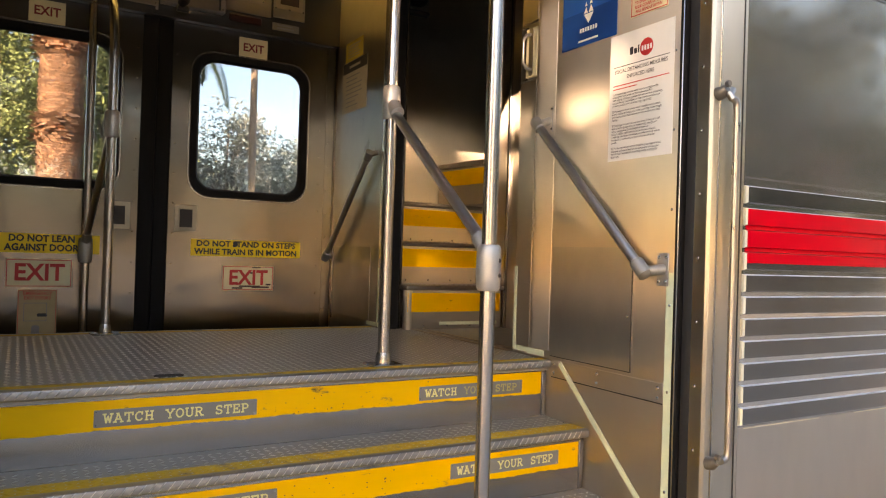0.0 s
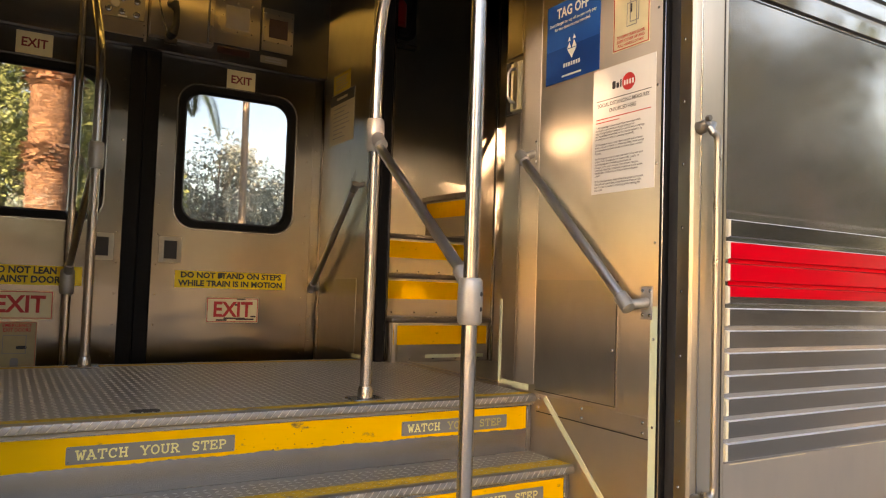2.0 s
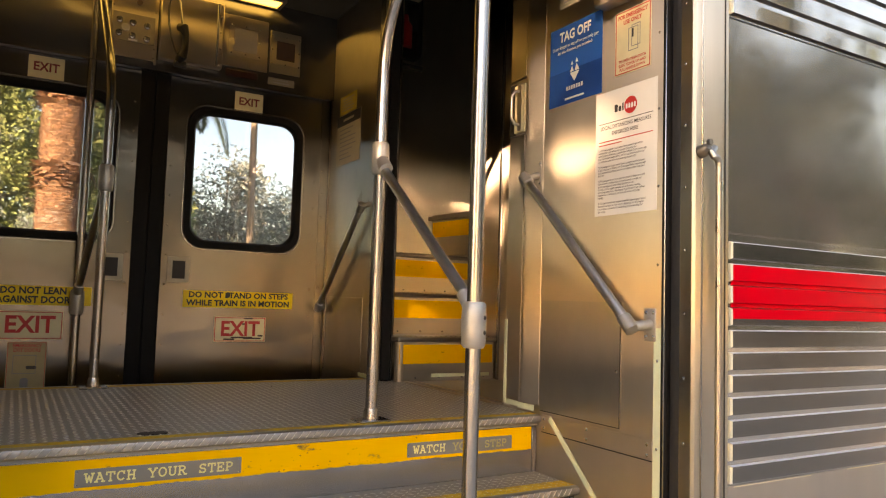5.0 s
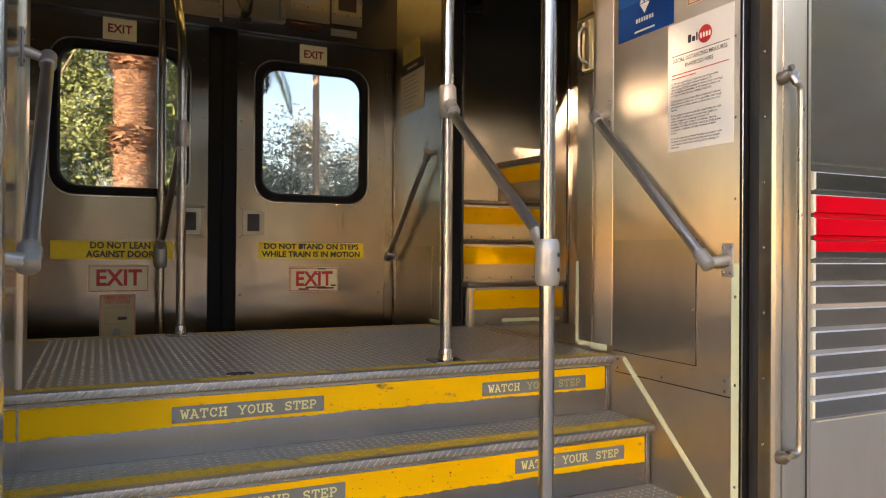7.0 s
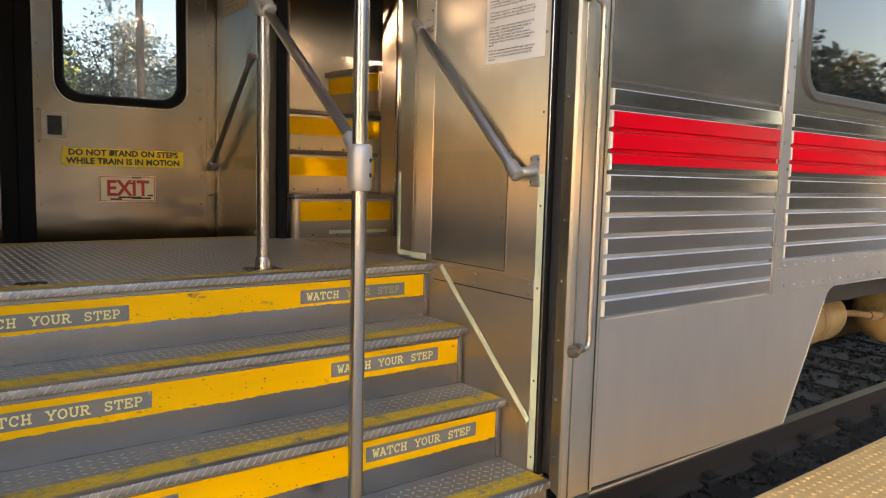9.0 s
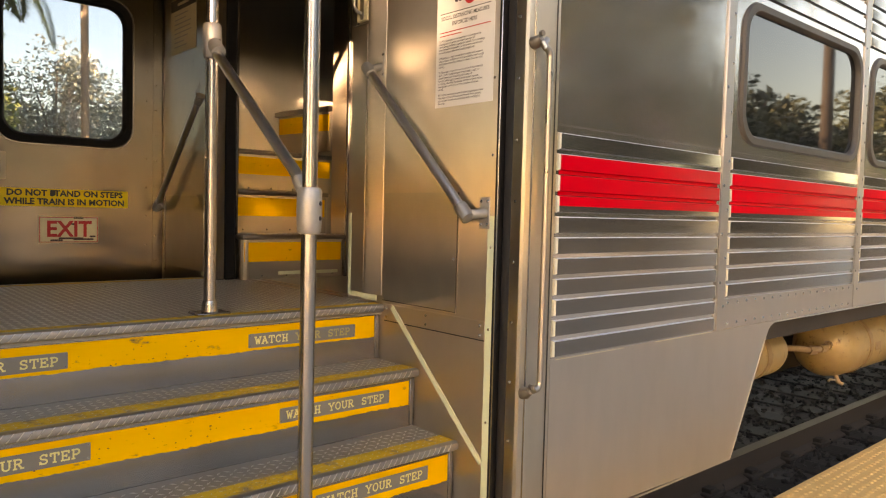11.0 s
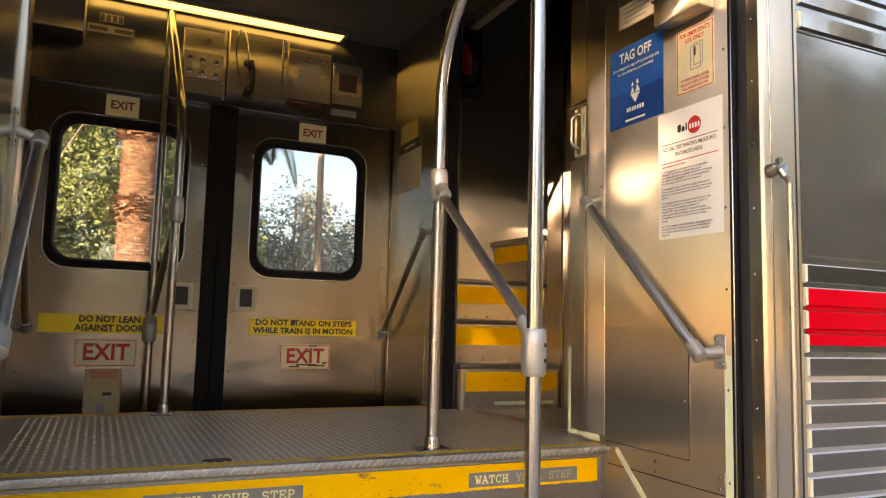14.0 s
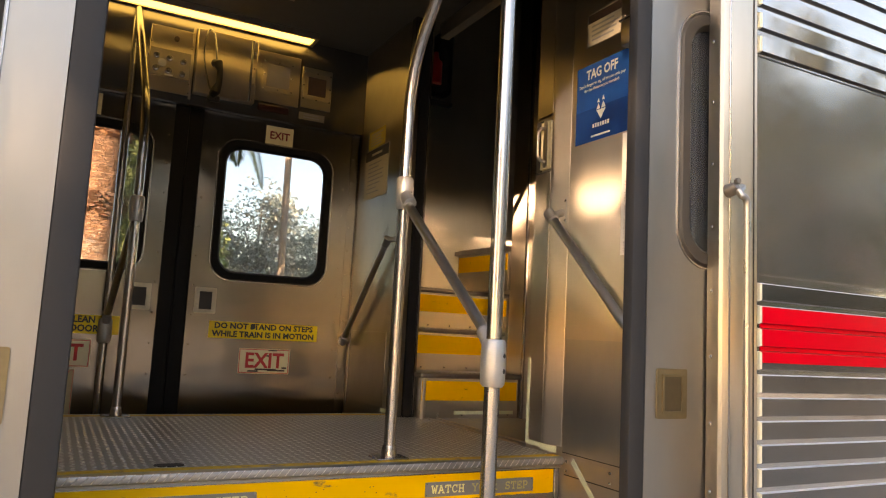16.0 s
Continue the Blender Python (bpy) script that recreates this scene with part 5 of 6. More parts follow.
ext = structure("wall_exterior", box(box(bmesh.new(), 0.098, 16.0, 0.004, 0.05, -0.11, 0.66), 0.098, 16.0, 0.004, 0.05, 1.31, 3.2), STEEL_OUT, "fluted stainless side of the train car", "wall")
BAY0, BAY1, PITCH = 0.104, 1.125, 0.0663
BAYS = [(0.104, 1.125)] + [(1.212 + 1.475 * k, 1.212 + 1.475 * k + 1.395) for k in range(9)]
RIB_CACHE = {}
for i, (a, b) in enumerate(BAYS):
    rows = [(0.622 - PITCH * k, {1: 1, 2: 2, 3: 3}.get(k, 0)) for k in range(11 if i == 0 else 9)] + [(1.318 + 0.075 * k + 0.060, 4) for k in range(5)]
    for z, red in rows:
        w = round(b - a, 3)
        if (w, red) in RIB_CACHE:
            o = new("rib", RIB_CACHE[w, red].data)
            o.parent, o.location = ext, (a, 0.004, z)
        else:
            bm = fluted_rib(a, b, red=red)
            bmesh.ops.translate(bm, verts=bm.verts, vec=(0, 0.004, z))
            RIB_CACHE[w, red] = part("rib", bm, [STEEL_RIB, STEEL_CAP, RED, RIB_EDGE, JOINT_RIB_SHADE, STEEL_OUT], ext, origin=(a, 0.004, z))
    for z in (0.5565 - 0.054, 0.4902 - 0.054):
        part("stripe_gap", B(a + 0.012, b - 0.012, 0.002, 0.0045, z - 0.0115, z - 0.0005), RED, ext)
    if i:
        part("lower_rail", B(a - 0.085, b, -0.004, 0.004, -0.098, 0.030, 0.002), STEEL_SKIRT, ext)
        rivets(ext, [(a + 0.02 + 0.083 * k, -0.004, z) for k in range(17) for z in ((-0.075, 0.012) if i < 2 else ())], (0, -1, 0), 0.007)
    # post between the bays
    pz = part("bay_post", B(b + 0.010, b + 0.075, -0.008, 0.004, -0.098 if i else -0.1, 1.70, 0.003), STEEL_SKIRT, ext)
    if i < 3:
        rivets(pz, [(b + (0.026 if k % 2 else 0.060), -0.008, 0.0 + 0.1 * k) for k in range(15)], (0, -1, 0), 0.007)
# smooth sheets round the windows
holes = [(a + 0.715, 0.985, 1.30, 0.585, 0.125) for a, b in BAYS[1:]]
part("window_sheet", skin_with_hole(bmesh.new(), 0.098, 16.0, 0.645, 1.312, 0.0, 0.05, holes), STEEL_OUT, ext, "dented smooth window sheet")
part("sheet_seam", B(0.104, 1.12, -0.003, 0.0, 0.648, 0.652), STEEL_OUT, ext)
rivets(ext, [(0.55 + 0.025 * k, -0.0015, 0.640) for k in range(22)], (0, -1, 0), 0.003)
part("sheet_seam", B(0.104, 1.12, -0.002, 0.0, 1.309, 1.313), JOINT_RIB_SHADE, ext)
for k, (cx, cz, w, h, r) in enumerate(holes):
    wd = tagged(part("window_%d" % (k + 1), gasket(cx, cz, w + 0.025, h + 0.025, r + 0.01, 0.012, 0.05, 0.045), RUBBER_DOOR, ext), "dark tinted train window in an aged rubber frame")
    part("pane", pane(cx, cz, w - 0.06, h - 0.06, r - 0.02, 0.012), GLASS_DARK, wd, "dark tinted pane")
structure("wall_letterboard", B(0.098, 16.0, -0.003, 0.004, 1.70, 2.6), STEEL_OUT, "smooth stainless letterboard of the train car", "wall")


def skirt():
    """The plain steel skirt below the ribs, its end cut on a slant with a rounded top."""
    loop = [(0.0995, -0.655), (1.325, -0.672), (1.615, -0.165)]
    c = Vector((1.70, -0.105))
    loop += [(1.632, -0.138), (1.655, -0.120), (1.69, -0.108), (1.74, -0.100), (0.0995, -0.100)]
    bm = bmesh.new()
    rows = [[bm.verts.new((x, y, z)) for x, z in loop] for y in (0.0, 0.018)]
    n = len(loop)
    bm.faces.new(rows[0])
    bm.faces.new(rows[1])
    for k in range(n):
        bm.faces.new((rows[0][k], rows[0][(k + 1) % n], rows[1][(k + 1) % n], rows[1][k]))
    return bm


sk = structure("skirt", skirt(), STEEL_SKIRT, "smooth grey stainless skirt below the train side", "skirt panel")
d1 = Vector((1.615 - 1.325, 0, -0.165 + 0.672)).normalized()
part("edge_flange", slab((d1, Vector((0, 1, 0)).cross(d1), Vector((0, -1, 0))), ((1.325 + 1.615) / 2 - 0.006, 0.001, (-0.672 - 0.165) / 2), 0.575, 0.006, 0.003), WASHED, sk)
part("bottom_flange", B(0.09, 1.32, -0.001, 0.03, -0.676, -0.668), STEEL_SKIRT, sk)
part("weld_line", B(0.125, 0.50, -0.0015, 0.0, -0.105, -0.1025), STEEL_CAP, sk)
part("weld_line", B(0.70, 1.12, -0.0015, 0.0, -0.103, -0.1005), STEEL_CAP, sk)
structure("wall_exterior_left", box(box(bmesh.new(), -9.0, X_L - 0.098, 0.0, 0.05, -0.65, 3.2), -9.0, -2.05, 2.80, 2.854, -0.65, 3.2), STEEL_OUT, "stainless side of the train car", "wall")
LINING = mat("pale_grey_car_lining", (0.55, 0.53, 0.49), 0.6, 0.0, 0.05, 4)
structure("wall_exterior_far", skin_with_hole(bmesh.new(), 1.5, 16.0, -0.10, 3.2, 2.80, 2.854, [(1.212 + 1.475 * k + 0.715, 0.985, 1.30, 0.585, 0.125) for k in range(1, 9)]), LINING, "far side of the train car with rounded windows", "wall")
structure("wall_interior", B(0.62, 16.0, 0.055, 0.075, -0.10, 3.2), LINING, "pale inner lining of the car", "wall")
structure("floor_interior", B(0.62, 16.0, 0.075, 2.80, -0.10, -0.04), TREAD, "dark interior floor of the car", "floor")
structure("roof", B(-9.0, 16.0, -0.02, 2.87, 3.2, 3.3), STEEL_OUT, "ribbed stainless roof of the train car", "roof")
structure("car_end_wall", box(box(bmesh.new(), 15.95, 16.0, 0.0, 2.854, -0.1, 3.2), -9.0, -8.95, 0.0, 2.854, -0.65, 3.2), STEEL_OUT, "stainless end of the train car", "wall")
structure("underframe", box(box(bmesh.new(), 0.1, 16.0, 0.05, 2.80, -0.2, -0.10), -9.0, -2.05, 0.05, 2.80, -0.60, -0.50), UNDER, "sooty steel underframe of the train car", "underframe")
structure("stairwell_pan", box(box(bmesh.new(), -2.1, 0.0, 0.12, 2.74, -0.80, -0.76), 0.045, 0.09, 0.02, 2.80, -0.66, -0.10), UNDER, "sooty steel pan under the steps", "underframe")


def air_tank(x0, x1, y, z, r, label):
    t = thing("air_tank", ((x0 + x1) / 2, y, z), label, "air tank", "air tanks")
    prof = [(0.0, 0.02), (0.015, 0.35), (0.05, 0.62), (0.10, 0.84), (0.16, 0.96), (0.22, 1.0)]
    pts = [(x0 + a, y, z) for a, _ in prof] + [(x1 - a, y, z) for a, _ in prof[::-1]]
    part("shell", T(pts, [r * q for _, q in prof] + [r * q for _, q in prof[::-1]], 36), TANK, t)
    for x in (x0 + 0.42, x1 - 0.42):
        part("strap", T([(x, y, z), (x + 0.05, y, z)], r + 0.006, 36), PIPE, t)
        part("hanger", B(x, x + 0.05, y - 0.02, y + 0.02, z + r, -0.19), UNDER, t)
    return t


tk = air_tank(3.66, 5.5, 0.59, -0.525, 0.225, "cream painted air tank slung under the car")
tp = part("drain_pipe", T([(2.930, 0.55, -0.44), (3.210, 0.53, -0.47), (3.410, 0.50, -0.50), (3.610, 0.49, -0.50), (3.710, 0.51, -0.49)], 0.021, 12), PIPE, tk, "rusty pipe along the tank")
for a, b in (((3.360, 0.508, -0.494), (3.440, 0.497, -0.502)), ((3.510, 0.495, -0.501), (3.570, 0.491, -0.5)), ((3.650, 0.498, -0.496), (3.700, 0.508, -0.492))):
    part("pipe_union", T([a, b], 0.031, 8), PIPE, tp)
cock = part("drain_cock", T([(3.880, 0.52, -0.72), (3.860, 0.49, -0.775), (3.870, 0.46, -0.79)], 0.016, 10), PIPE, tk)
part("lever", T([(3.840, 0.50, -0.76), (3.710, 0.49, -0.735), (3.680, 0.49, -0.745)], 0.007, 8), PIPE, cock)
part("nameplate", slab((Vector((1, 0, 0)), Vector((0, 0, 1)), Vector((0, -1, 0))), (4.230, 0.364, -0.53), 0.10, 0.06, 0.004), PIPE, tk)
air_tank(1.95, 2.95, 0.55, -0.44, 0.15, "small cream air tank slung under the car")
# Added blocker: keeps the gap behind the tanks black.
bx = thing("equipment_case", (3.4, 1.3, -0.5), "dark case added behind the air tanks to block daylight", "equipment case")
part("case", B(1.7, 5.2, 1.05, 1.7, -0.85, -0.19, 0.02), UNDER, bx)
eq = thing("equipment_case", (5.6, 0.6, -0.5), "sooty equipment case slung under the car", "equipment case")
part("case", B(4.9, 6.6, 0.2, 1.2, -0.75, -0.19, 0.02), UNDER, eq)

# ---- track and platform ----
structure("track_bed", box(bmesh.new(), -60, 90, -0.06, 6.5, Z_BED - 0.4, Z_BED - 0.004), BALLAST, "dark oily ballast bed", "track bed")
bm = bmesh.new()
rg = random.Random(21)
for _ in range(5200):
    x, y = 0.6 + 8.0 * rg.random() ** 1.5, -0.05 + 2.4 * rg.random()
    r = rg.uniform(0.014, 0.034)
    c = Vector((x, y, Z_BED - 0.016 + rg.uniform(0.0, 0.035)))
    q = Euler((rg.random() * 6, rg.random() * 6, rg.random() * 6)).to_matrix()
    vs = [bm.verts.new(c + q @ Vector(p) * r * rg.uniform(0.75, 1.2)) for p in ((1, 0, 0), (-1, 0.2, 0), (0, 1, 0.1), (0.1, -1, 0), (0, 0, 0.8), (0, 0, -0.8))]
    for f in ((0, 2, 4), (2, 1, 4), (1, 3, 4), (3, 0, 4), (2, 0, 5), (1, 2, 5), (3, 1, 5), (0, 3, 5)):
        bm.faces.new([vs[k] for k in f])
me = bpy.data.meshes.new("ballast")
bm.to_mesh(me)
bm.free()
me.materials.append(BALLAST)
tagged(new("ballast_stones", me), "loose dark ballast stones between the ties", "ballast", "", "stuff")
track = thing("railway_track", (3.0, 1.427, Z_RAIL), "railway track on dark wooden ties", "track")


def rail_bm(y):
    prof = [(-0.036, 0), (0.036, 0), (0.036, -0.03), (0.010, -0.042), (0.009, -0.135), (0.068, -0.155), (0.068, -0.168), (-0.068, -0.168), (-0.068, -0.155), (-0.009, -0.135), (-0.010, -0.042), (-0.036, -0.03)]
    bm = bmesh.new()
    rows = [[bm.verts.new((x, y + a, Z_RAIL + b)) for a, b in prof] for x in (-50, 80)]
    n = len(prof)
    for k in range(n):
        f = bm.faces.new((rows[0][k], rows[0][(k + 1) % n], rows[1][(k + 1) % n], rows[1][k]))
        f.material_index = 1 if k == 0 else 0
    bm.faces.new(rows[0])
    bm.faces.new(rows[1])
    return bm


for y in (CY - 0.7175 - 0.036, CY + 0.7175 + 0.036):
    part("rail", rail_bm(y), [RAIL_RUST, RAIL_TOP], track)
tie0 = None
for k in range(40):
    x = -2.0 + 0.53 * k
    if tie0 is None:
        tie0 = part("tie", B(x, x + 0.22, 0.14, 2.72, Z_RAIL - 0.36, Z_RAIL - 0.168, 0.008), TIE, track, origin=(x, 0, Z_RAIL))
        clip0 = part("rail_clip", box(B(x + 0.03, x + 0.19, 0.58, 0.65, Z_RAIL - 0.168, Z_RAIL - 0.135, 0.006), x + 0.07, x + 0.15, 0.60, 0.66, Z_RAIL - 0.15, Z_RAIL - 0.11, 0.006), UNDER, track, origin=(x, 0, Z_RAIL))
    else:
        for src in (tie0, clip0):
            o = new(src.name.split(".")[0], src.data)
            o.parent, o.location = track, Vector((x, 0, Z_RAIL)) - ORG[track]
Y_PE = -0.058
plat = structure("platform", box(bmesh.new(), -60, 90, -9.0, Y_PE - 0.62, Z_PLAT - 0.6, Z_PLAT), CONCRETE, "grey concrete station platform", "platform")
part("platform_edge", box(bmesh.new(), -60, 90, Y_PE - 0.62, Y_PE, Z_PLAT - 0.6, Z_PLAT - 0.004), TACTILE, plat, "yellow tactile platform edge")


def bump(bm, x, y, z, r=0.0125, h=0.005, seg=6):
    a = [bm.verts.new((x + r * math.cos(6.2832 * k / seg), y + r * math.sin(6.2832 * k / seg), z)) for k in range(seg)]
    b = [bm.verts.new((x + 0.6 * r * math.cos(6.2832 * k / seg), y + 0.6 * r * math.sin(6.2832 * k / seg), z + h)) for k in range(seg)]
    for k in range(seg):
        bm.faces.new((a[k], a[(k + 1) % seg], b[(k + 1) % seg], b[k]))
    bm.faces.new(b)


bm = bmesh.new()
for i in range(140):
    for j in range(13):
        bump(bm, 0.7 + 0.046 * i, Y_PE - 0.03 - 0.046 * j, Z_PLAT - 0.004)
tb = part("tactile_bumps", bm, TACTILE, plat, flat=True)
tb["kind"] = "stuff"
structure("ground", B(-700, 700, -700, 700, -2.2, -1.75), ASPHALT, "dry earth and low grass beyond the railway", "ground")
structure("verge", B(-60, 90, 6.5, 60, -1.8, -1.25), ASPHALT, "dry earth beside the railway", "ground")
structure("forecourt", B(-60, 90, -60, -9.0, -1.8, -0.95), CONCRETE, "station forecourt paving", "ground")


# ---- trees beyond the car and behind the platform ----
def leaves(bm, c, rad, n, size, rg, hollow=0.3):
    c = Vector(c)
    for _ in range(n):
        d = Vector((rg.gauss(0, 1), rg.gauss(0, 1), rg.gauss(0, 1))).normalized() * (hollow + (1 - hollow) * rg.random() ** 0.6)
        p = c + Vector((d.x * rad[0], d.y * rad[1], d.z * rad[2]))
        s = size * rg.uniform(0.6, 1.4)
        a = Vector((rg.gauss(0, 1), rg.gauss(0, 1), rg.gauss(0, 0.7))).normalized() * s
        b = a.cross(Vector((rg.gauss(0, 1), rg.gauss(0, 1), rg.gauss(0, 1)))).normalized() * s * 0.42
        v = [bm.verts.new(p + q) for q in (-a, b, a, -b)]
        bm.faces.new(v)


def loose_mesh(name, bm, material, parent, label=""):
    me = bpy.data.meshes.new(name)
    bmesh.ops.translate(bm, verts=bm.verts, vec=-ORG[parent])
    bm.to_mesh(me)
    bm.free()
    me.materials.append(material)
    ob = new(name, me)
    ob.parent = parent
    ORG[ob] = ORG[parent]
    if label:
        ob["label"] = label
    return ob


def tree(x, y, z0, height, spread, leaf, n, size, seed, label, clumps=16, low=0.35, trunk=0.16):
    rg = random.Random(seed)
    t = thing("tree", (x, y, z0), label, "tree", "trees round the station")
    top = Vector((x + rg.uniform(-0.3, 0.3), y, z0 + height * 0.75))
    mid = Vector((x + rg.uniform(-0.2, 0.2), y + 0.1, z0 + height * low))
    bm = T([(x, y, z0), mid, top], [trunk, trunk * 0.7, trunk * 0.25], 10)
    cr = bmesh.new()
    for k in range(clumps):
        a, f = rg.uniform(0, 6.283), rg.uniform(low, 1.0)
        rr = spread * rg.uniform(0.3, 0.9) * math.sqrt(max(0.1, 1 - ((f - 0.62) / 0.55) ** 2))
        c = Vector((x + rr * math.cos(a), y + rr * math.sin(a), z0 + height * f))
        st = mid.lerp(top, max(0.0, (f - low) * 0.8))
        tube(bm, [st, st.lerp(c, 0.5) + Vector((0, 0, 0.1 * spread)), c], [trunk * 0.35, trunk * 0.2, trunk * 0.06], 6)
        s = spread * rg.uniform(0.28, 0.5)
        leaves(cr, c, (s, s, s * 0.75), n // clumps, size, rg)
    part("trunk", bm, BARK, t)
    loose_mesh("crown", cr, leaf, t)
    return t


def frond(bm, base, direction, length, droop, rg, leaf=0.5):
    p, d = Vector(base), Vector(direction).normalized()
    side = d.cross(Vector((0, 0, 1))).normalized()
    n = 64
    for k in range(n):
        d = (d + Vector((0, 0, -droop / n))).normalized()
        q = p + d * (length / n)
        w = leaf * math.sin(math.pi * (0.12 + 0.85 * k / n)) * rg.uniform(0.8, 1.1)
        for s in (-1, 1):
            tip = q + side * s * w * 0.75 + d * w * 0.55 - Vector((0, 0, w * 0.45))
            mid = q.lerp(tip, 0.45)
            bm.faces.new([bm.verts.new(v) for v in (p, mid - d * 0.035, tip, mid + d * 0.035)])
        bm.faces.new([bm.verts.new(v) for v in (p - side * 0.02, p + side * 0.02, q + side * 0.015, q - side * 0.015)])
        p = q


def date_palm():
    rg = random.Random(5)
    x, y, z0, r = -1.17, 13.0, -1.25, 0.365
    t = thing("date_palm", (x, y, z0), "thick date palm with a scaly orange-brown trunk", "palm tree")
    part("trunk", T([(x, y, z0), (x, y, z0 + 9)], r * 0.93, 20), BARK_PALM, t)
    bm = bmesh.new()
    for row in range(110):
        z = z0 + 1.4 + row * 0.056
        m = 22
        burst = 2.12 < z < 2.58 or z > 3.62
        for k in range(m):
            a = 6.2832 * (k + 0.5 * (row % 2)) / m + rg.uniform(-0.04, 0.04)
            o, tn = Vector((math.cos(a), math.sin(a), 0)), Vector((-math.sin(a), math.cos(a), 0))
            c = Vector((x, y, z + rg.uniform(-0.012, 0.012))) + o * r * (1.0 if burst else 0.9)
            ragged_stub = burst and rg.random() < 0.45
            out = rg.uniform(0.09, 0.19) if ragged_stub else rg.uniform(0.03, 0.06)
            up, wide = (rg.uniform(-0.02, 0.09), 0.085) if ragged_stub else (0.055, 0.06)
            v = [c - tn * wide, c + tn * wide, c + tn * wide * 0.6 + o * out + Vector((0, 0, up)), c - tn * wide * 0.6 + o * out + Vector((0, 0, up))]
            w = [c + tn * q * wide * 0.5 + Vector((0, 0, 0.07)) for q in (1, -1)]
            vv = [bm.verts.new(p) for p in v + w]
            bm.faces.new(vv[:4])
            bm.faces.new((vv[3], vv[2], vv[4], vv[5]))
    loose_mesh("bark_scales", bm, BARK_PALM, t)
    cr = bmesh.new()
    for k in range(34):
        a = k * 2.4
        frond(cr, (x, y, z0 + 8.6), (math.cos(a), math.sin(a), rg.uniform(-0.2, 0.9)), 3.2, 1.6, rg)
    loose_mesh("crown", cr, FROND, t)


date_palm()
fp = thing("fan_palm", (4.13, 20.0, -1.25), "slender palm with a pale straight trunk", "palm tree")
part("trunk", T([(4.19, 20.0, -1.25), (4.15, 20.0, 2.5), (4.10, 20.0, 9.0)], [0.13, 0.105, 0.095], 14), BARK_PALE, fp)
rgf = random.Random(8)
bmf = bmesh.new()
for k in range(22):
    a = k * 2.4
    frond(bmf, (4.10, 20, 9.0), (math.cos(a), math.sin(a), rgf.uniform(-0.3, 0.8)), 1.8, 1.4, rgf, 0.4)
loose_mesh("crown", bmf, FROND, fp)
PX, PY, PZ = 2.05, 22.6, 7.3
hp_ = thing("leaning_palm", (PX, PY, -1.25), "palm whose long drooping frond hangs past the window", "palm tree")
part("trunk", T([(PX, PY, -1.25), (PX - 0.03, PY, 3.0), (PX, PY, PZ)], [0.2, 0.18, 0.16], 14), BARK_PALM, hp_)
bmf = bmesh.new()
for dx, dy, dz, ln, lf in ((0.65, -0.75, 0.15, 3.95, 0.62), (-1, 0, 0.5, 3, 0.7), (0, 1, 0.6, 3, 0.7), (-0.3, -1, 0.9, 2.6, 0.7), (0.7, 0.8, 0.7, 3, 0.7), (-0.7, -0.6, 0.6, 3, 0.7), (-0.6, 0.7, 0.4, 3, 0.7), (0.9, -0.1, 1.3, 2.6, 0.7)):
    frond(bmf, (PX, PY, PZ), (dx, dy, dz), ln, 2.6, rgf, lf)
loose_mesh("crown", bmf, FROND, hp_)
tree(-2.9, 14.4, -1.25, 6.6, 1.8, LEAF, 42000, 0.050, 31, "leafy bright green tree beside the palm", 46, 0.22)
tree(0.2, 16.5, -1.25, 6.4, 1.7, LEAF, 14000, 0.085, 32, "leafy green tree behind the palm", 34, 0.25)
tree(4.3, 24.0, -1.25, 6.1, 2.3, LEAF_GREY, 15000, 0.07, 33, "sparse small-leaved tree against the sky", 60, 0.25)
tree(7.4, 25.0, -1.25, 5.7, 1.9, LEAF_GREY, 16000, 0.07, 34, "sparse small-leaved tree against the sky", 46, 0.25)
tree(1.6, 26.0, -1.25, 5.6, 2.0, LEAF_GREY, 14000, 0.07, 35, "sparse small-leaved tree against the sky", 46, 0.25)
tree(-1.5, 21.0, -1.25, 8.5, 3.0, LEAF, 14000, 0.11, 38, "leafy green tree beyond the railway", 40, 0.15)
tree(-5.5, 20.0, -1.25, 8.5, 3.2, LEAF, 14000, 0.11, 39, "leafy green tree beyond the railway", 40, 0.15)
tree(-6.5, 17.0, -1.25, 7.0, 2.6, LEAF, 5000, 0.10, 36, "leafy green tree beyond the railway", 20, 0.25)
# behind the camera, seen in the car's shine; some added to darken far doors
for k, (x, y, h, sp) in enumerate(((9.0, -8.5, 6.8, 3.0), (12.5, -11.5, 7.6, 3.4), (7.0, -12.5, 7.0, 3.0), (17.0, -9.5, 5.0, 2.4), (21.0, -15.0, 5.5, 3.0), (26.0, -10.5, 5.2, 2.6), (3.5, -16.0, 6.5, 2.8), (23, -16, 7, 3.2), (-2.0, -19.0, 7.5, 3.2), (31, -14, 6, 3.0), (-5.0, -16.0, 4.6, 2.6), (36, -9, 8, 3.2), (44, -14, 9, 3.6), (0.5, -20.0, 6.0, 3.2))):
    tree(x, y, -0.95, h, sp, LEAF_DARK, 6500, 0.16, 50 + k, "out-of-view dark leafy tree beside the platform", 26, 0.18, 0.2)

tree(11.0, -6.6, -0.95, 6.5, 2.0, LEAF_DARK, 1500, 0.15, 71, "sparse tree with bare twigs beside the platform", 30, 0.42, 0.12)

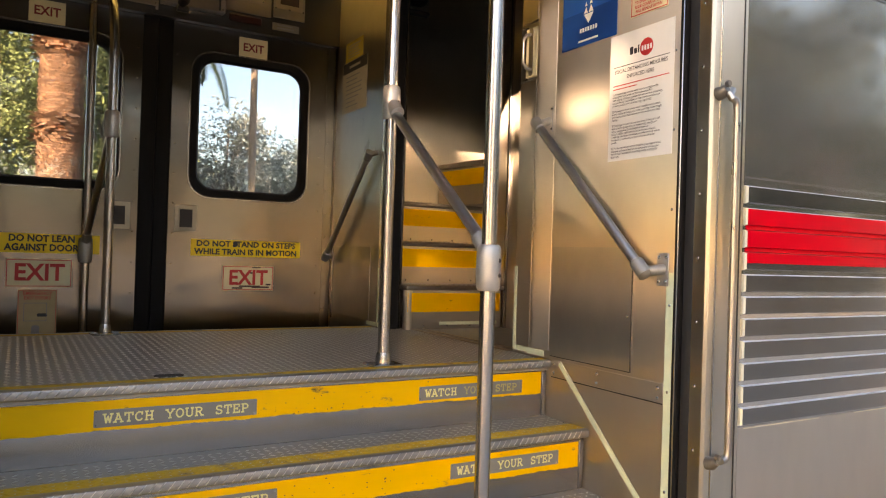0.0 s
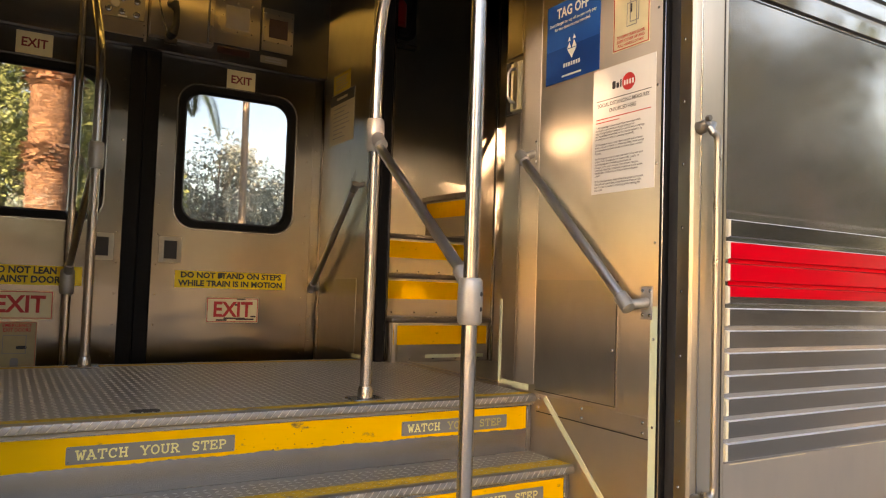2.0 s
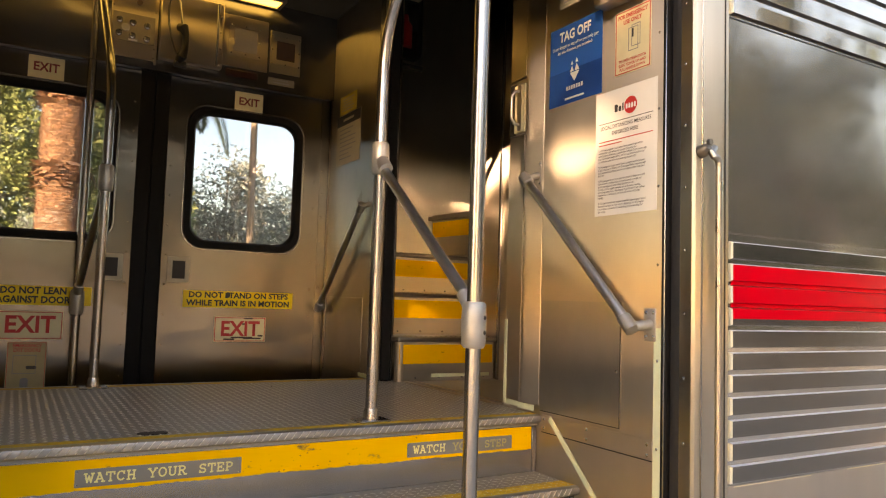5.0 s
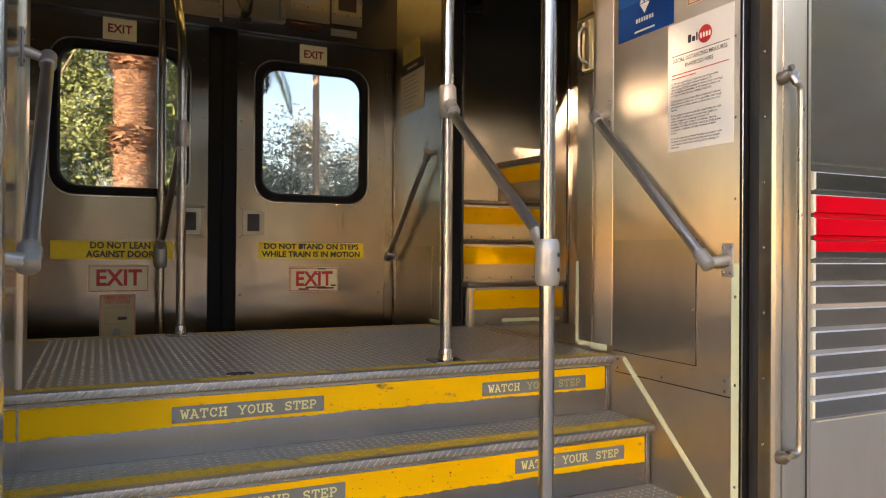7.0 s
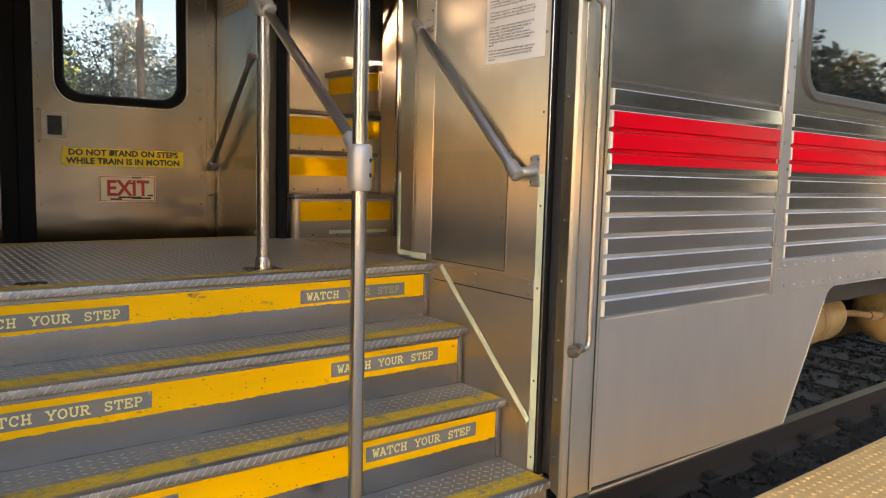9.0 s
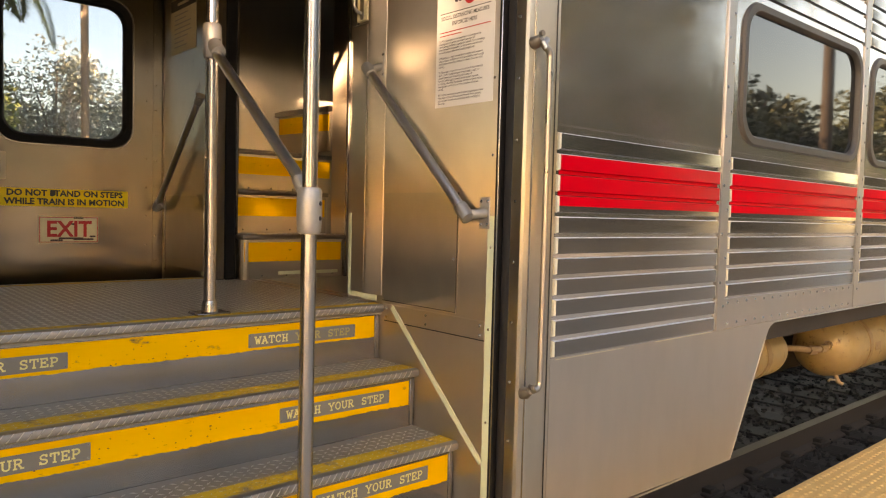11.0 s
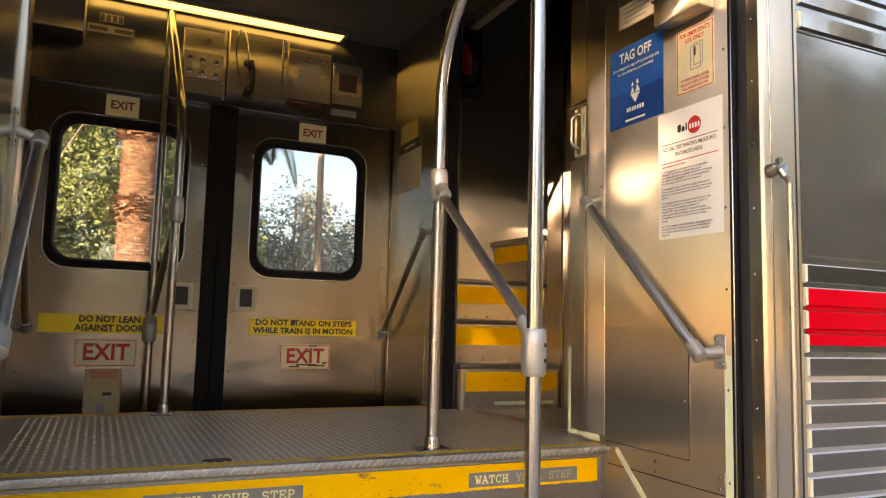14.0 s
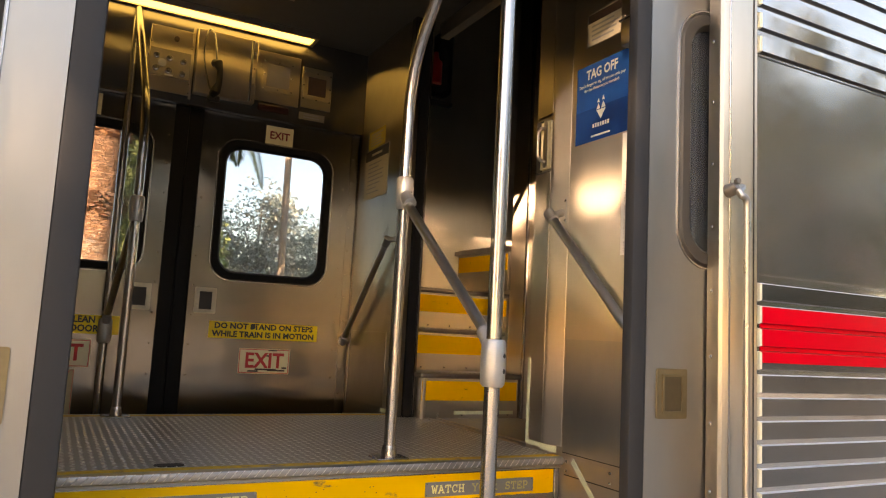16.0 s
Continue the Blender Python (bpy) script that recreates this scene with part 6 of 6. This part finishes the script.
pb = thing("platform_palm", (24.0, -8.5, -0.95), "tall slender palm beside the platform", "palm tree")
part("trunk", T([(24.0, -8.5, -0.95), (24.1, -8.5, 4.0), (24.0, -8.5, 9.5)], [0.24, 0.19, 0.16], 14), BARK_DARK, pb)
bmf = bmesh.new()
for k in range(24):
    frond(bmf, (24.0, -8.5, 9.5), (math.cos(k * 2.4), math.sin(k * 2.4), rgf.uniform(-0.3, 0.8)), 2.4, 1.5, rgf, 0.5)
loose_mesh("crown", bmf, FROND, pb)


def station_house(x0, x1, y0, y1, z1, label):
    h = thing("station_building", ((x0 + x1) / 2, (y0 + y1) / 2, -0.95), label, "building")
    part("wall", B(x0, x1, y0, y1, -0.95, z1), STUCCO, h)
    part("roof", B(x0 - 0.5, x1 + 0.5, y0 - 0.5, y1 + 0.5, z1, z1 + 0.25, 0.05), ROOF_TILE, h)
    n = int((x1 - x0) / 3)
    for k in range(n):
        x = x0 + 1.0 + 3 * k
        wn_ = part("window", B(x, x + 1.2, y1 - 0.01, y1 + 0.04, 0.2, 1.7, 0.01), PAPER, h)
        part("pane", B(x + 0.08, x + 1.12, y1 + 0.02, y1 + 0.05, 0.28, 1.62), GLASS_DARK, wn_)
    return h


# unseen trees added as a filter, through which the low sun comes
for k, (along, across) in enumerate(((21.0, -5.2), (23.0, -2.2), (22.0, 0.9), (23.5, 4.0), (28.0, -3.6), (28.5, 2.4))):
    tree(-0.5 - 0.70 * along + 0.714 * across, 0.5 - 0.714 * along - 0.70 * across, -0.95, 9.0, 3.0, LEAF_DARK, 8000, 0.139, 848 + k, "out-of-view dark leafy tree beside the platform", 50, 0.15, 0.2)
station_house(9.0, 30.0, -34.0, -26.0, 3.4, "pale stucco house beyond the trees")


# ---- what moves ----
def motions():
    def slide(ob, rows):
        o = ORG[ob]
        walk(ob, [(t, pose(o.x + dx, o.y, o.z)) for t, dx in rows])

    slide(near_r, [(0.0, 0), (14.0, 0), (15.0, 0), (15.1, -0.004), (15.2, -0.022), (15.3, -0.054), (15.4, -0.084), (15.5, -0.117), (15.6, -0.149), (15.7, -0.182), (15.8, -0.216), (15.9, -0.254), (16.0, -0.294)])
    slide(near_l, [(0.0, 0), (14.0, 0), (15.0, 0), (15.1, 0.005), (15.2, 0.024), (15.3, 0.056), (15.4, 0.090), (15.5, 0.124), (15.6, 0.156), (15.7, 0.187), (15.8, 0.218), (15.9, 0.253), (16.0, 0.288)])


motions()
